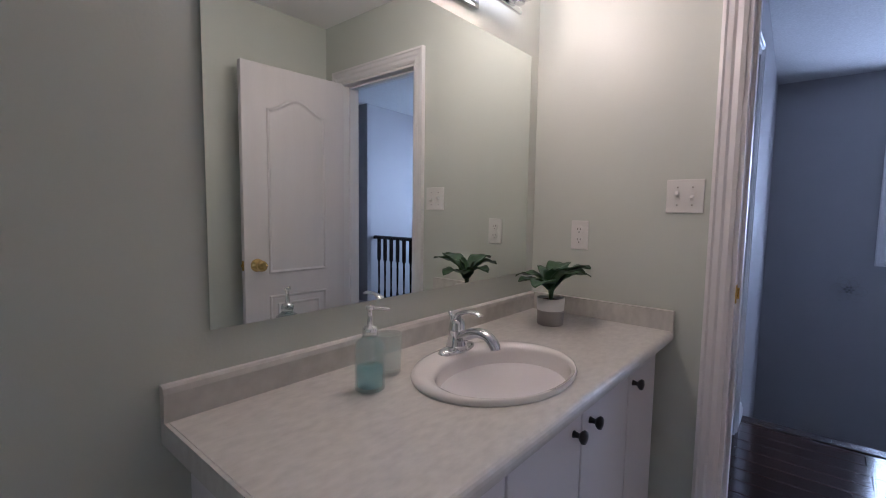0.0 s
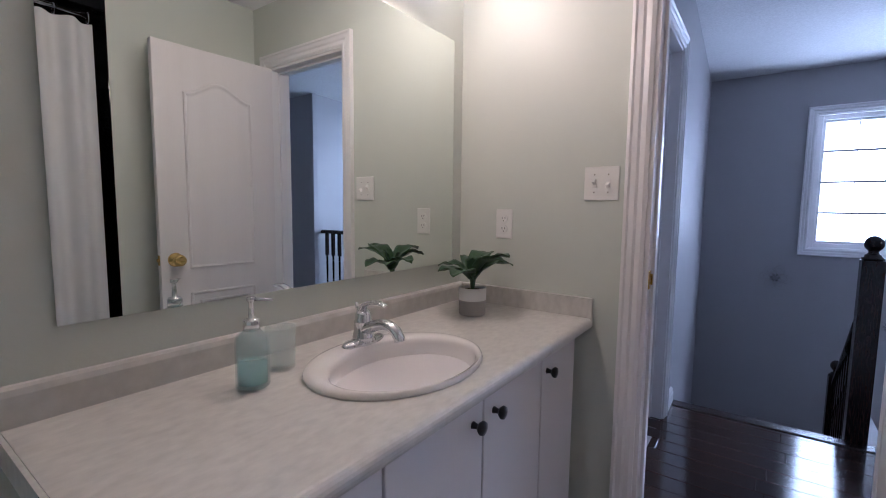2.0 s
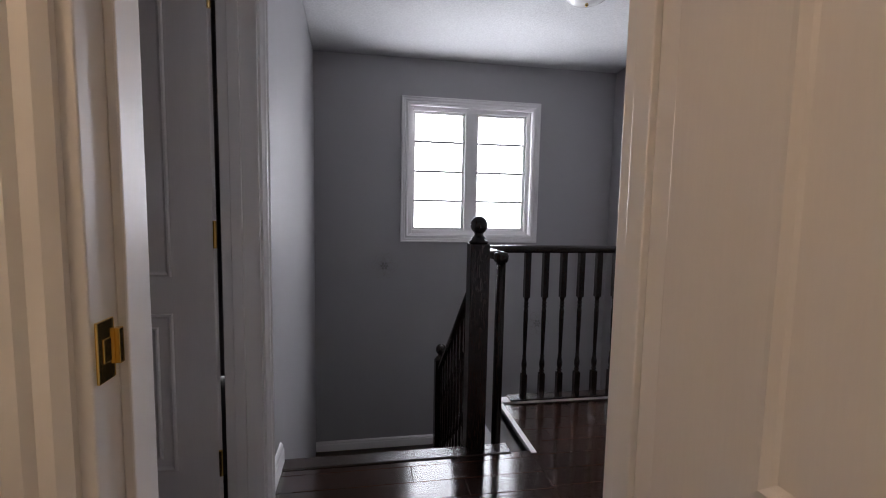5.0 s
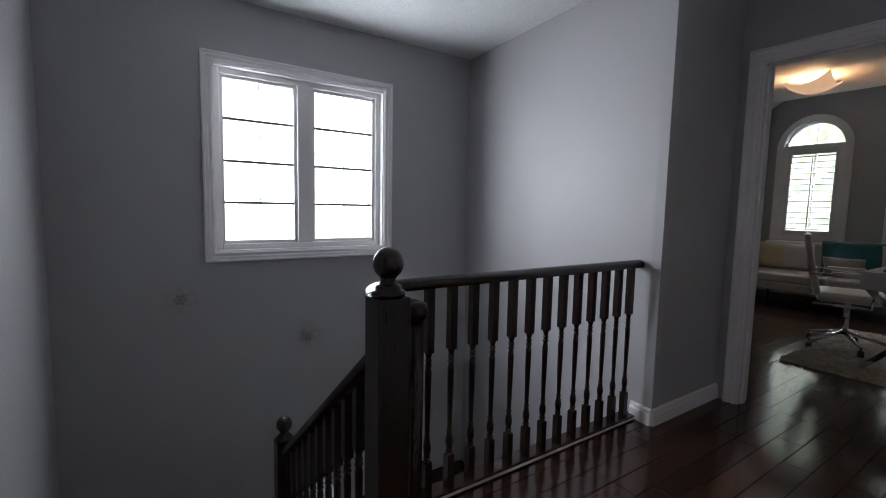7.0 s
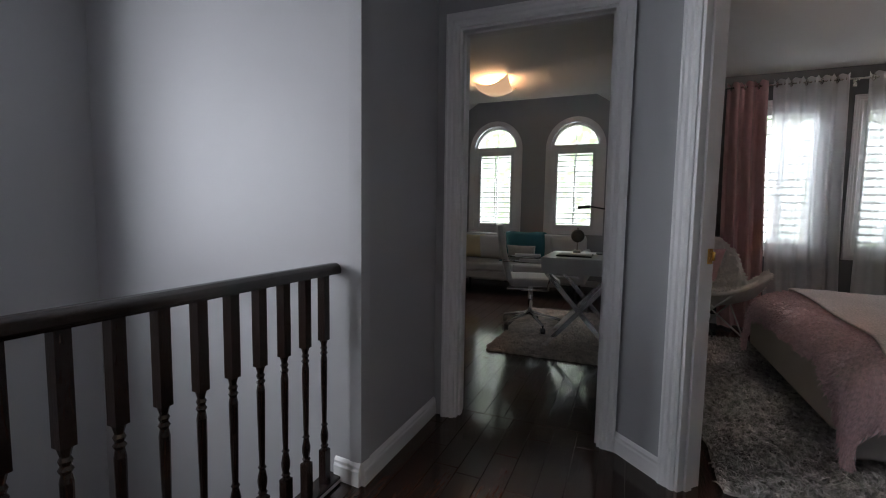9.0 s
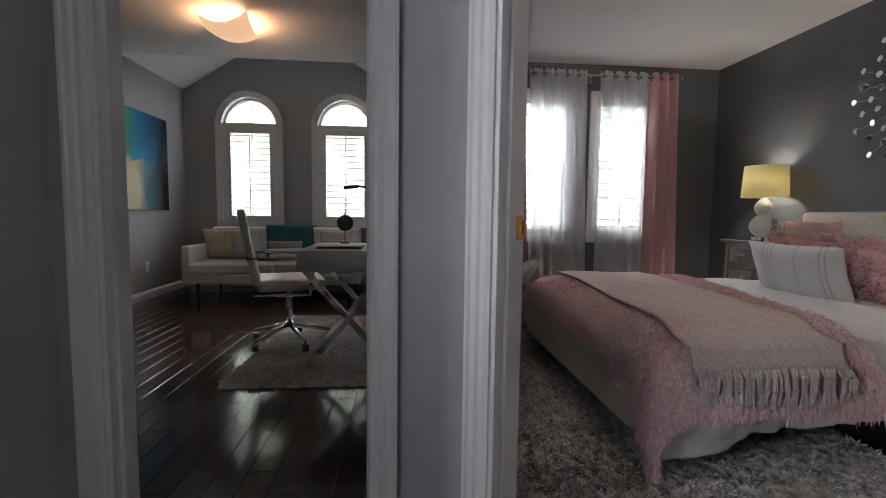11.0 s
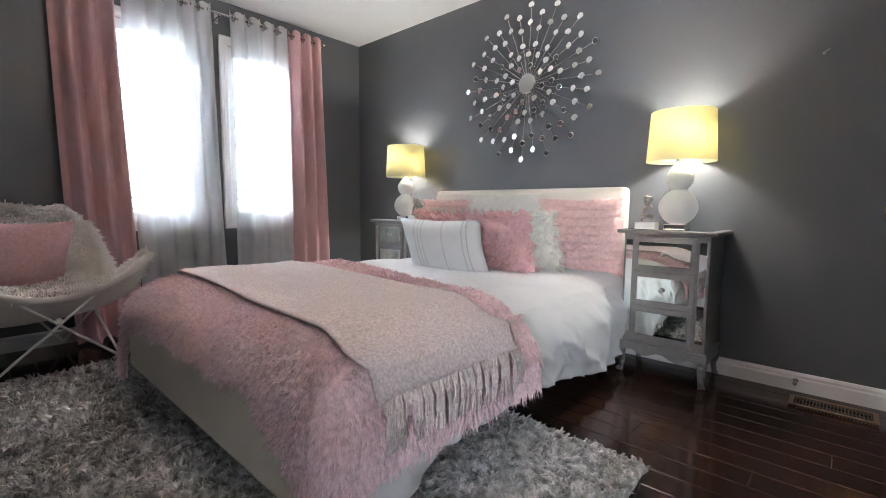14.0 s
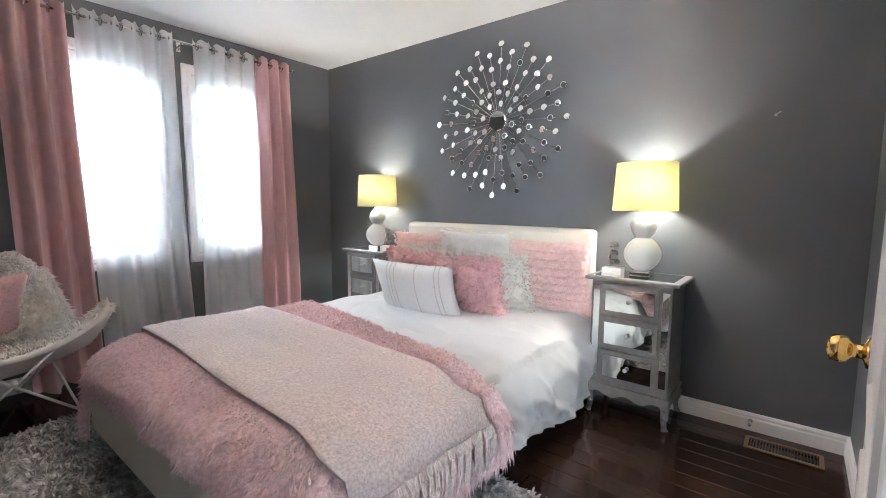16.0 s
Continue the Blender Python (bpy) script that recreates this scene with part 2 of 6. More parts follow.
def blades(bm, spots, length, width, rng, lean=0.6, down=0.0):
    """Short bent tufts growing from (place, normal) pairs."""
    for p, n in spots:
        d = Vector((rng.gauss(0, 1), rng.gauss(0, 1), rng.gauss(0, 1)))
        d = (n + lean * (d - d.dot(n) * n).normalized() * rng.random() + Vector((0, 0, -down))).normalized()
        s = d.cross(Vector((rng.gauss(0, 1), rng.gauss(0, 1), rng.gauss(0, 1)))).normalized() * width
        l = length * rng.uniform(0.6, 1.25)
        mid = p + d * l * 0.55
        tip = p + d * l + Vector((0, 0, -0.35 * l)) + lean * 0.3 * l * Vector((rng.gauss(0, 1), rng.gauss(0, 1), 0))
        a, b, c, e = bm.verts.new(p - s), bm.verts.new(p + s), bm.verts.new(mid + s * 0.8), bm.verts.new(mid - s * 0.8)
        bm.faces.new((a, b, c, e))
        bm.faces.new((e, c, bm.verts.new(tip)))


def pipe(bm, pts, radii, seg=16, flat=1.0):
    """A smooth tapering tube through the points; flat squeezes it across."""
    p, q = [Vector(v) for v in pts], list(radii)
    line = []
    for i in range(len(p) - 1):
        a, b, c, d = p[max(0, i - 1)], p[i], p[i + 1], p[min(len(p) - 1, i + 2)]
        for k in range(6):
            t = k / 6
            line.append((0.5 * (2 * b + (c - a) * t + (2 * a - 5 * b + 4 * c - d) * t * t + (3 * b - a - 3 * c + d) * t ** 3), q[i] + (q[i + 1] - q[i]) * t))
    line.append((p[-1], q[-1]))
    rings = []
    for i, (v, rad) in enumerate(line):
        t = (line[min(len(line) - 1, i + 1)][0] - line[max(0, i - 1)][0]).normalized()
        side = Vector((0, 1, 0)) if abs(t.y) < 0.9 else Vector((1, 0, 0))
        side = (side - side.dot(t) * t).normalized()
        up = t.cross(side)
        rings.append([bm.verts.new(v + side * rad * math.cos(2 * math.pi * j / seg) + up * flat * rad * math.sin(2 * math.pi * j / seg)) for j in range(seg)])
    for a, b in zip(rings, rings[1:]):
        for j in range(seg):
            bm.faces.new((a[j], a[(j + 1) % seg], b[(j + 1) % seg], b[j]))
    bm.faces.new(rings[0][::-1])
    bm.faces.new(rings[-1])


def tufts(bm, spots, length, radius, rng, flow, curl=0.5):
    """Tapered three-sided locks growing from (place, normal) pairs and bending along flow(place)."""
    for p, n in spots:
        f = flow(p)
        f = f - f.dot(n) * n
        d = (n * 0.75 + f + Vector((rng.gauss(0, 0.28), rng.gauss(0, 0.28), rng.gauss(0, 0.28)))).normalized()
        l, w = length * rng.uniform(0.6, 1.3), radius * rng.uniform(0.7, 1.25)
        a = d.orthogonal().normalized()
        b = d.cross(a)
        mid = p + d * l * 0.5
        tip = p + d * l * 0.75 + (f * curl + Vector((rng.gauss(0, 0.25), rng.gauss(0, 0.25), -0.25))) * l * 0.5
        ph = rng.uniform(0, 2.1)
        ring = [a * math.cos(ph + 2.094 * k) + b * math.sin(ph + 2.094 * k) for k in range(3)]
        lo = [bm.verts.new(p + v * w) for v in ring]
        hi = [bm.verts.new(mid + v * w * 0.8) for v in ring]
        t = bm.verts.new(tip)
        for k in range(3):
            bm.faces.new((lo[k], lo[(k + 1) % 3], hi[(k + 1) % 3], hi[k]))
            bm.faces.new((hi[k], hi[(k + 1) % 3], t))


def wall(name, p0, p1, z0, z1, material, holes=(), thick=0.055, label=""):
    """A wall whose seen face runs from p0 to p1, with the room on its right-hand side; holes: (s0, s1, za, zb)."""
    d = Vector((p1[0] - p0[0], p1[1] - p0[1], 0))
    n = d.length
    m = Matrix.Translation((p0[0], p0[1], 0)) @ Matrix.Rotation(math.atan2(d.y, d.x), 4, "Z")
    bm = bmesh.new()
    ss = sorted({0.0, n, *[v for h in holes for v in h[:2]]})
    for a, b in zip(ss, ss[1:]):
        mid, z = (a + b) / 2, z0
        for h in sorted((h for h in holes if h[0] < mid < h[1]), key=lambda h: h[2]):
            if h[2] > z:
                bx(bm, a, b, 0, thick, z, h[2], m)
            z = h[3]
        bx(bm, a, b, 0, thick, z, z1, m)
    return tagged(obj(name, bm, material), label or "plain painted plaster wall", "wall", kind="structure")


CASE = [(0.0, 0.0), (0.0, 0.010), (0.012, 0.016), (0.028, 0.013), (0.036, 0.019), (0.052, 0.019), (0.058, 0.024), (0.068, 0.022), (0.068, 0.0)]


def casing(name, p0, p1, z0, z1, sides="ltr", parent=None, material=None, label="white moulded casing round an opening"):
    """Moulded trim round a hole from p0 to p1 (on the wall's face, room on the right-hand side)."""
    d = Vector((p1[0] - p0[0], p1[1] - p0[1], 0))
    n = d.length
    m = Matrix.Translation((p0[0], p0[1], 0)) @ Matrix.Rotation(math.atan2(d.y, d.x), 4, "Z")
    bm = bmesh.new()

    def strip(a, b, oa, ob):
        ra, rb = [], []
        for o, h in CASE:
            ra.append(bm.verts.new(m @ Vector((a[0] + oa[0] * o, -h, a[1] + oa[1] * o))))
            rb.append(bm.verts.new(m @ Vector((b[0] + ob[0] * o, -h, b[1] + ob[1] * o))))
        for i in range(len(CASE) - 1):
            bm.faces.new((ra[i], rb[i], rb[i + 1], ra[i + 1]))
        bm.faces.new(ra)
        bm.faces.new(rb[::-1])
    foot = -1 if "b" in sides else 0
    if "l" in sides:
        strip((0, z0), (0, z1), (-1, foot), (-1, 1))
    if "r" in sides:
        strip((n, z0), (n, z1), (1, foot), (1, 1))
    if "t" in sides:
        strip((0, z1), (n, z1), (-1, 1), (1, 1))
    if "b" in sides:
        strip((0, z0), (n, z0), (-1, -1), (1, -1))
    ob = obj(name, bm, material or TRIM, parent)
    return ob if parent else tagged(ob, label, "trim", kind="structure")


BASE = [(0.0, 0.0), (0.017, 0.0), (0.017, 0.062), (0.012, 0.070), (0.013, 0.082), (0.006, 0.092), (0.0, 0.095)]


def baseboard(p0, p1, z=0.0):
    d = Vector((p1[0] - p0[0], p1[1] - p0[1], 0))
    m = Matrix.Translation((p0[0], p0[1], z)) @ Matrix.Rotation(math.atan2(d.y, d.x), 4, "Z")
    bm = bmesh.new()
    ra = [bm.verts.new(m @ Vector((0, -h, q))) for h, q in BASE]
    rb = [bm.verts.new(m @ Vector((d.length, -h, q))) for h, q in BASE]
    for i in range(len(BASE) - 1):
        bm.faces.new((ra[i], rb[i], rb[i + 1], ra[i + 1]))
    bm.faces.new(ra)
    bm.faces.new(rb[::-1])
    return tagged(obj("baseboard", bm, TRIM), "white moulded wooden baseboard along a wall", "baseboard", kind="structure")


def jamb(name, p0, p1, depth, z1, stop=0.0):
    """Lining of a door hole through the wall's depth, with a stop moulding."""
    d = Vector((p1[0] - p0[0], p1[1] - p0[1], 0))
    n = d.length
    m = Matrix.Translation((p0[0], p0[1], 0)) @ Matrix.Rotation(math.atan2(d.y, d.x), 4, "Z")
    bm = bmesh.new()
    t = 0.014
    bx(bm, -0.004, t, -0.002, depth + 0.002, 0, z1 - t, m)
    bx(bm, n - t, n + 0.004, -0.002, depth + 0.002, 0, z1 - t, m)
    bx(bm, -0.004, n + 0.004, -0.002, depth + 0.002, z1 - t, z1 + 0.004, m)
    if stop:
        for a, b in ((t, t + 0.011), (n - t - 0.011, n - t)):
            bx(bm, a, b, stop - 0.018, stop + 0.018, 0, z1 - t, m)
        bx(bm, t, n - t, stop - 0.018, stop + 0.018, z1 - t - 0.011, z1 - t, m)
    return tagged(obj(name, bm, TRIM, bevel=0.002), "white painted door jamb lining the opening", "door frame", kind="structure")


# ---- structure ----
HC, BC, BEDC = 2.46, 2.32, 2.50
DU = Vector((math.sqrt(0.5), math.sqrt(0.5), 0))
DIAG0 = Vector((2.194, 1.694, 0))


def dg(s, off=0.0):
    p = DIAG0 + DU * (s + 0.15) + Vector((1, -1, 0)) * math.sqrt(0.5) * off
    return (p.x, p.y)


# bathroom
BE = 0.56
wall("wall_bath_west", (-0.935, -0.9), (-0.935, 1.685), 0, BC, BATH_WALL)
wall("wall_bath_north", (-0.935, 1.685), (BE, 1.685), 0, BC, BATH_WALL, [(0.72, 1.34, 0, 1.965)])
wall("wall_bath_east", (BE, 1.685), (BE, 0.95), 0, BC, BATH_WALL)
wall("wall_bath_alcove", (BE + 0.003, 0.947), (1.30, 0.947), 0, BC, BLACK_TILE)
wall("wall_bath_tub", (1.30, 0.95), (1.30, -0.9), 0, BC, BLACK_TILE)
wall("wall_bath_south", (1.30, -0.9), (-0.935, -0.9), 0, BC, BATH_WALL)
tagged(box("ceiling_bath", -1.0, 1.36, -0.96, 1.74, BC, BC + 0.05, CEIL_SMOOTH), "white painted bathroom ceiling", "ceiling", kind="structure")
jamb("jamb_bath", (-0.215, 1.685), (0.405, 1.685), 0.115, 1.965, stop=0.06)
casing("casing_bath", (-0.215, 1.685), (0.405, 1.685), 0, 1.965, "ltr")
casing("casing_bath_hall", (0.405, 1.80), (-0.215, 1.80), 0, 1.965, "ltr")
# hall and stairwell
LOW = -2.6
wall("wall_hall_south", (2.194, 1.694), (0.75, 1.80), 0, HC, HALL_WALL)
wall("wall_hall_bath", (0.75, 1.80), (-0.31, 1.80), 0, HC, HALL_WALL, [(0.345, 0.965, 0, 1.965)])
wall("wall_hall_west", (-0.31, 1.80), (-0.31, 2.90), LOW, HC, HALL_WALL, [(0.20, 1.04, 0, 2.03)], thick=0.12)
wall("wall_stair_west", (-0.31, 2.90), (-0.415, 5.40), LOW, HC, HALL_WALL, thick=0.12)
wall("wall_stair_north", (-0.43, 5.40), (2.48, 5.40), LOW, HC, HALL_WALL, [(0.855, 2.06, 0.85, 2.05)], thick=0.16)
wall("wall_stair_east", (2.47, 5.40), (2.31, 3.47), LOW, HC, HALL_WALL)
wall("wall_hall_east", (2.31, 3.47), (3.03, 3.47), 0, HC, HALL_WALL)
wall("wall_hall_office", (3.03, 3.47), (3.03, 2.53), 0, HC, HALL_WALL, [(0.12, 0.87, 0, 2.04)])
wall("wall_hall_angled", (3.03, 2.53), (DIAG0.x, DIAG0.y), 0, HC, HALL_WALL, [(0.327, 1.092, 0, 2.04)])
bm = bmesh.new()
bx(bm, -0.50, 3.10, 1.70, 5.5, HC, HC + 0.05)
tagged(obj("ceiling_hall", bm, CEIL), "white stippled hall ceiling", "ceiling", kind="structure")
casing("casing_office", (3.03, 3.35), (3.03, 2.60), 0, 2.04)
jamb("jamb_office", (3.03, 3.35), (3.03, 2.60), 0.115, 2.04, stop=0.05)
casing("casing_bedroom", dg(0.706), dg(-0.059), 0, 2.04)
jamb("jamb_bedroom", dg(0.706), dg(-0.059), 0.12, 2.04, stop=0.05)
casing("casing_west_room", (-0.31, 2.00), (-0.31, 2.84), 0, 2.03)
jamb("jamb_west_room", (-0.31, 2.00), (-0.31, 2.84), 0.12, 2.03, stop=0.07)
baseboard((-0.31, 2.91), (-0.31, 3.13))
baseboard((2.322, 3.60), (2.31, 3.47))
baseboard((2.31, 3.47), (3.03, 3.47))
baseboard((3.03, 2.53), (2.845, 2.345))
# room behind the west door
for nm, a, b in (("wall_west_room_south", (-0.43, 1.82), (-2.4, 1.82)), ("wall_west_room_far", (-2.4, 1.82), (-2.4, 4.2)), ("wall_west_room_north", (-2.4, 4.2), (-0.43, 4.2))):
    wall(nm, a, b, 0, HC, HALL_WALL)
tagged(box("ceiling_west_room", -2.46, -0.43, 1.76, 4.26, HC, HC + 0.05, CEIL_SMOOTH), "white painted ceiling", "ceiling", kind="structure")
# bedroom
EX, SY = 6.15, -0.70
W1, W2 = (0.88, 1.45), (0.035, 0.59)
wall("wall_bed_north", dg(1.10, 0.12), (EX, 2.42), 0, BEDC, BED_WALL)
wall("wall_bed_east", (EX, 2.42), (EX, SY), 0, BEDC, BED_WALL, [(2.42 - W1[1], 2.42 - W1[0], 0.79, 2.17), (2.42 - W2[1], 2.42 - W2[0], 0.79, 2.17)], thick=0.16)
wall("wall_bed_south", (EX, SY), (2.15, SY), 0, BEDC, BED_WALL)
wall("wall_bed_west", (2.15, SY), (2.15, 1.62), 0, BEDC, BED_WALL)
wall("wall_bed_corner", (2.15, 1.62), dg(-0.15, 0.12), 0, BEDC, BED_WALL)
wall("wall_bed_angled", dg(-0.15, 0.12), dg(1.10, 0.12), 0, BEDC, BED_WALL, [(0.091, 0.856, 0, 2.04)])
bm = bmesh.new()
bx(bm, 2.08, 6.3, -0.8, 2.5, BEDC, BEDC + 0.05)
tagged(obj("ceiling_bedroom", bm, CEIL_SMOOTH), "white painted bedroom ceiling", "ceiling", kind="structure")
baseboard((EX, 2.42), (EX, SY))
baseboard((EX, SY), (2.15, SY))
baseboard((2.15, SY), (2.15, 1.5))
# office
OX, ON, OS = 7.92, 5.38, 2.54
O1, O2 = (4.20, 4.92), (2.95, 3.68)
wall("wall_office_west", (3.14, OS), (3.14, ON), 0, 2.6, OFFICE_WALL, [(0.06, 0.81, 0, 2.04)])
wall("wall_office_north", (3.14, ON), (OX, ON), 0, 2.56, OFFICE_WALL)
wall("wall_office_east", (OX, ON), (OX, OS), 0, 3.2, OFFICE_WALL, [(ON - O1[1], ON - O1[0], 0.87, 2.50), (ON - O2[1], ON - O2[0], 0.87, 2.50)], thick=0.16)
wall("wall_office_south", (OX, OS), (3.14, OS), 0, 2.56, OFFICE_WALL)
bm = bmesh.new()
bx(bm, 3.09, 6.46, OS - 0.05, ON + 0.05, 2.52, 2.57)
for ya, za, yb, zb in ((ON + 0.05, 2.53, 4.72, 2.99), (4.72, 2.99, 3.20, 2.99), (3.20, 2.99, OS - 0.05, 2.53)):
    v = [bm.verts.new(p) for p in ((6.46, ya, za), (OX + 0.1, ya, za), (OX + 0.1, yb, zb), (6.46, yb, zb), (6.46, ya, za + 0.05), (OX + 0.1, ya, za + 0.05), (OX + 0.1, yb, zb + 0.05), (6.46, yb, zb + 0.05))]
    for f in ((0, 1, 2, 3), (7, 6, 5, 4), (0, 4, 5, 1), (1, 5, 6, 2), (2, 6, 7, 3), (3, 7, 4, 0)):
        bm.faces.new([v[i] for i in f])
bx(bm, 6.41, 6.46, OS, ON, 2.57, 3.06)
tagged(obj("ceiling_office", bm, CEIL_SMOOTH), "white office ceiling with a vaulted bay", "ceiling", kind="structure")
baseboard((3.14, ON), (OX, ON))
baseboard((OX, ON), (OX, OS))
# sub floors
tagged(box("floor_bath", -1.0, 1.36, -0.96, 1.80, -0.06, -0.002, STONE), "pale stone bathroom floor", "floor", kind="structure")
tagged(box("ground", -900, 900, -900, 900, -3.6, -3.5, LEAF), "distant green ground outside", "ground", kind="structure")


# ---- windows ----
def sash_window(name, x0, x1, z0, z1, at, rows, label):
    """A fixed double window in a wall: local x along it, y outwards, z up."""
    w = empty(name, at)
    tagged(w, label, "window")
    bm = bmesh.new()
    f, d0, d1 = 0.045, 0.05, 0.12
    bx(bm, x0, x0 + f, d0, d1, z0, z1)
    bx(bm, x1 - f, x1, d0, d1, z0, z1)
    bx(bm, x0 + f, x1 - f, d0, d1, z0, z0 + f)
    bx(bm, x0 + f, x1 - f, d0, d1, z1 - f, z1)
    c = (x0 + x1) / 2
    bx(bm, c - 0.055, c + 0.055, d0 - 0.006, d1, z0 + f, z1 - f)
    obj("frame", bm, TRIM, w, bevel=0.004)
    bm = bmesh.new()
    for a, b in ((x0 + f, c - 0.055), (c + 0.055, x1 - f)):
        bx(bm, a, a + 0.022, d0 + 0.02, d1 - 0.01, z0 + f, z1 - f)
        bx(bm, b - 0.022, b, d0 + 0.02, d1 - 0.01, z0 + f, z1 - f)
        bx(bm, a + 0.022, b - 0.022, d0 + 0.02, d1 - 0.01, z0 + f, z0 + f + 0.022)
        bx(bm, a + 0.022, b - 0.022, d0 + 0.02, d1 - 0.01, z1 - f - 0.022, z1 - f)
    obj("sash", bm, TRIM, w, bevel=0.003)
    bm = bmesh.new()
    for a, b in ((x0 + f, c - 0.055), (c + 0.055, x1 - f)):
        for i in range(1, rows):
            z = z0 + f + (z1 - z0 - 2 * f) * i / rows
            bx(bm, a, b, 0.080, 0.094, z - 0.009, z + 0.009)
        bx(bm, (a + b) / 2 - 0.003, (a + b) / 2 + 0.003, 0.086, 0.0935, z0 + f, z1 - f)
    obj("muntin", bm, MUNTIN, w)
    bm = bmesh.new()
    bx(bm, x0, x1, 0.0, d0, z0 - 0.012, z0 + 0.006)
    bx(bm, x0 - 0.003, x0 + 0.008, 0.0, d0, z0, z1)
    bx(bm, x1 - 0.008, x1 + 0.003, 0.0, d0, z0, z1)
    bx(bm, x0, x1, 0.0, d0, z1 - 0.008, z1 + 0.003)
    obj("reveal", bm, TRIM, w)
    for a, b in ((x0 + f, c - 0.055), (c + 0.055, x1 - f)):
        p = box("pane", a, b, 0.096, 0.098, z0 + f, z1 - f, GLASS, w)
        p.visible_shadow = False
    return w


sash_window("stair_window", 0.43, 1.63, 0.85, 2.05, pose(0, 5.40, 0), 4, "white framed double casement window with thin grilles")
casing("window_1", (0.43, 5.40), (1.63, 5.40), 0.85, 2.05, "ltrb")


def shutter_window(name, y0, y1, z0, z1, x, label, slats=17):
    w = empty(name, pose(x, y1, 0, 0, 0, -90))
    tagged(w, label, "window")
    n = y1 - y0
    bm = bmesh.new()
    for a, b, c, d in ((0, 0.05, z0, z1), (n - 0.05, n, z0, z1), (0.05, n - 0.05, z0, z0 + 0.07), (0.05, n - 0.05, z1 - 0.07, z1)):
        bx(bm, a, b, 0.005, 0.045, c, d)
    obj("shutter_frame", bm, SHUTTER, w, bevel=0.004)
    sl = bmesh.new()
    bx(sl, 0.052, n - 0.052, -0.031, 0.031, -0.0055, 0.0055)
    first = None
    for i in range(slats):
        z = z0 + 0.10 + (z1 - z0 - 0.20) * i / (slats - 1)
        m = pose(0, 0.025, z, 14)
        if first is None:
            first = obj("slat", sl, SHUTTER, w, bevel=0.002, at=m)
        else:
            o = new("slat", first.data)
            o.parent, o.matrix_basis = w, m
    bm = bmesh.new()
    bx(bm, n / 2 - 0.006, n / 2 + 0.006, -0.018, -0.006, z0 + 0.10, z1 - 0.12)
    obj("tilt_rod", bm, SHUTTER, w)
    bm = bmesh.new()
    for a, b, c, d in ((0, 0.04, z0, z1), (n - 0.04, n, z0, z1), (0.04, n - 0.04, z0, z0 + 0.04), (0.04, n - 0.04, z1 - 0.04, z1), (n / 2 - 0.012, n / 2 + 0.012, z0, z1)):
        bx(bm, a, b, 0.09, 0.14, c, d)
    obj("frame", bm, TRIM, w)
    p = box("pane", 0.04, n - 0.04, 0.112, 0.115, z0, z1, GLASS, w)
    p.visible_shadow = False
    return w


for a, b in (W1, W2):
    shutter_window("bedroom_window", a, b, 0.79, 2.17, EX, "bedroom window with open white plantation shutters")
    casing("window_2", (EX, b), (EX, a), 0.79, 2.17, "ltrb")


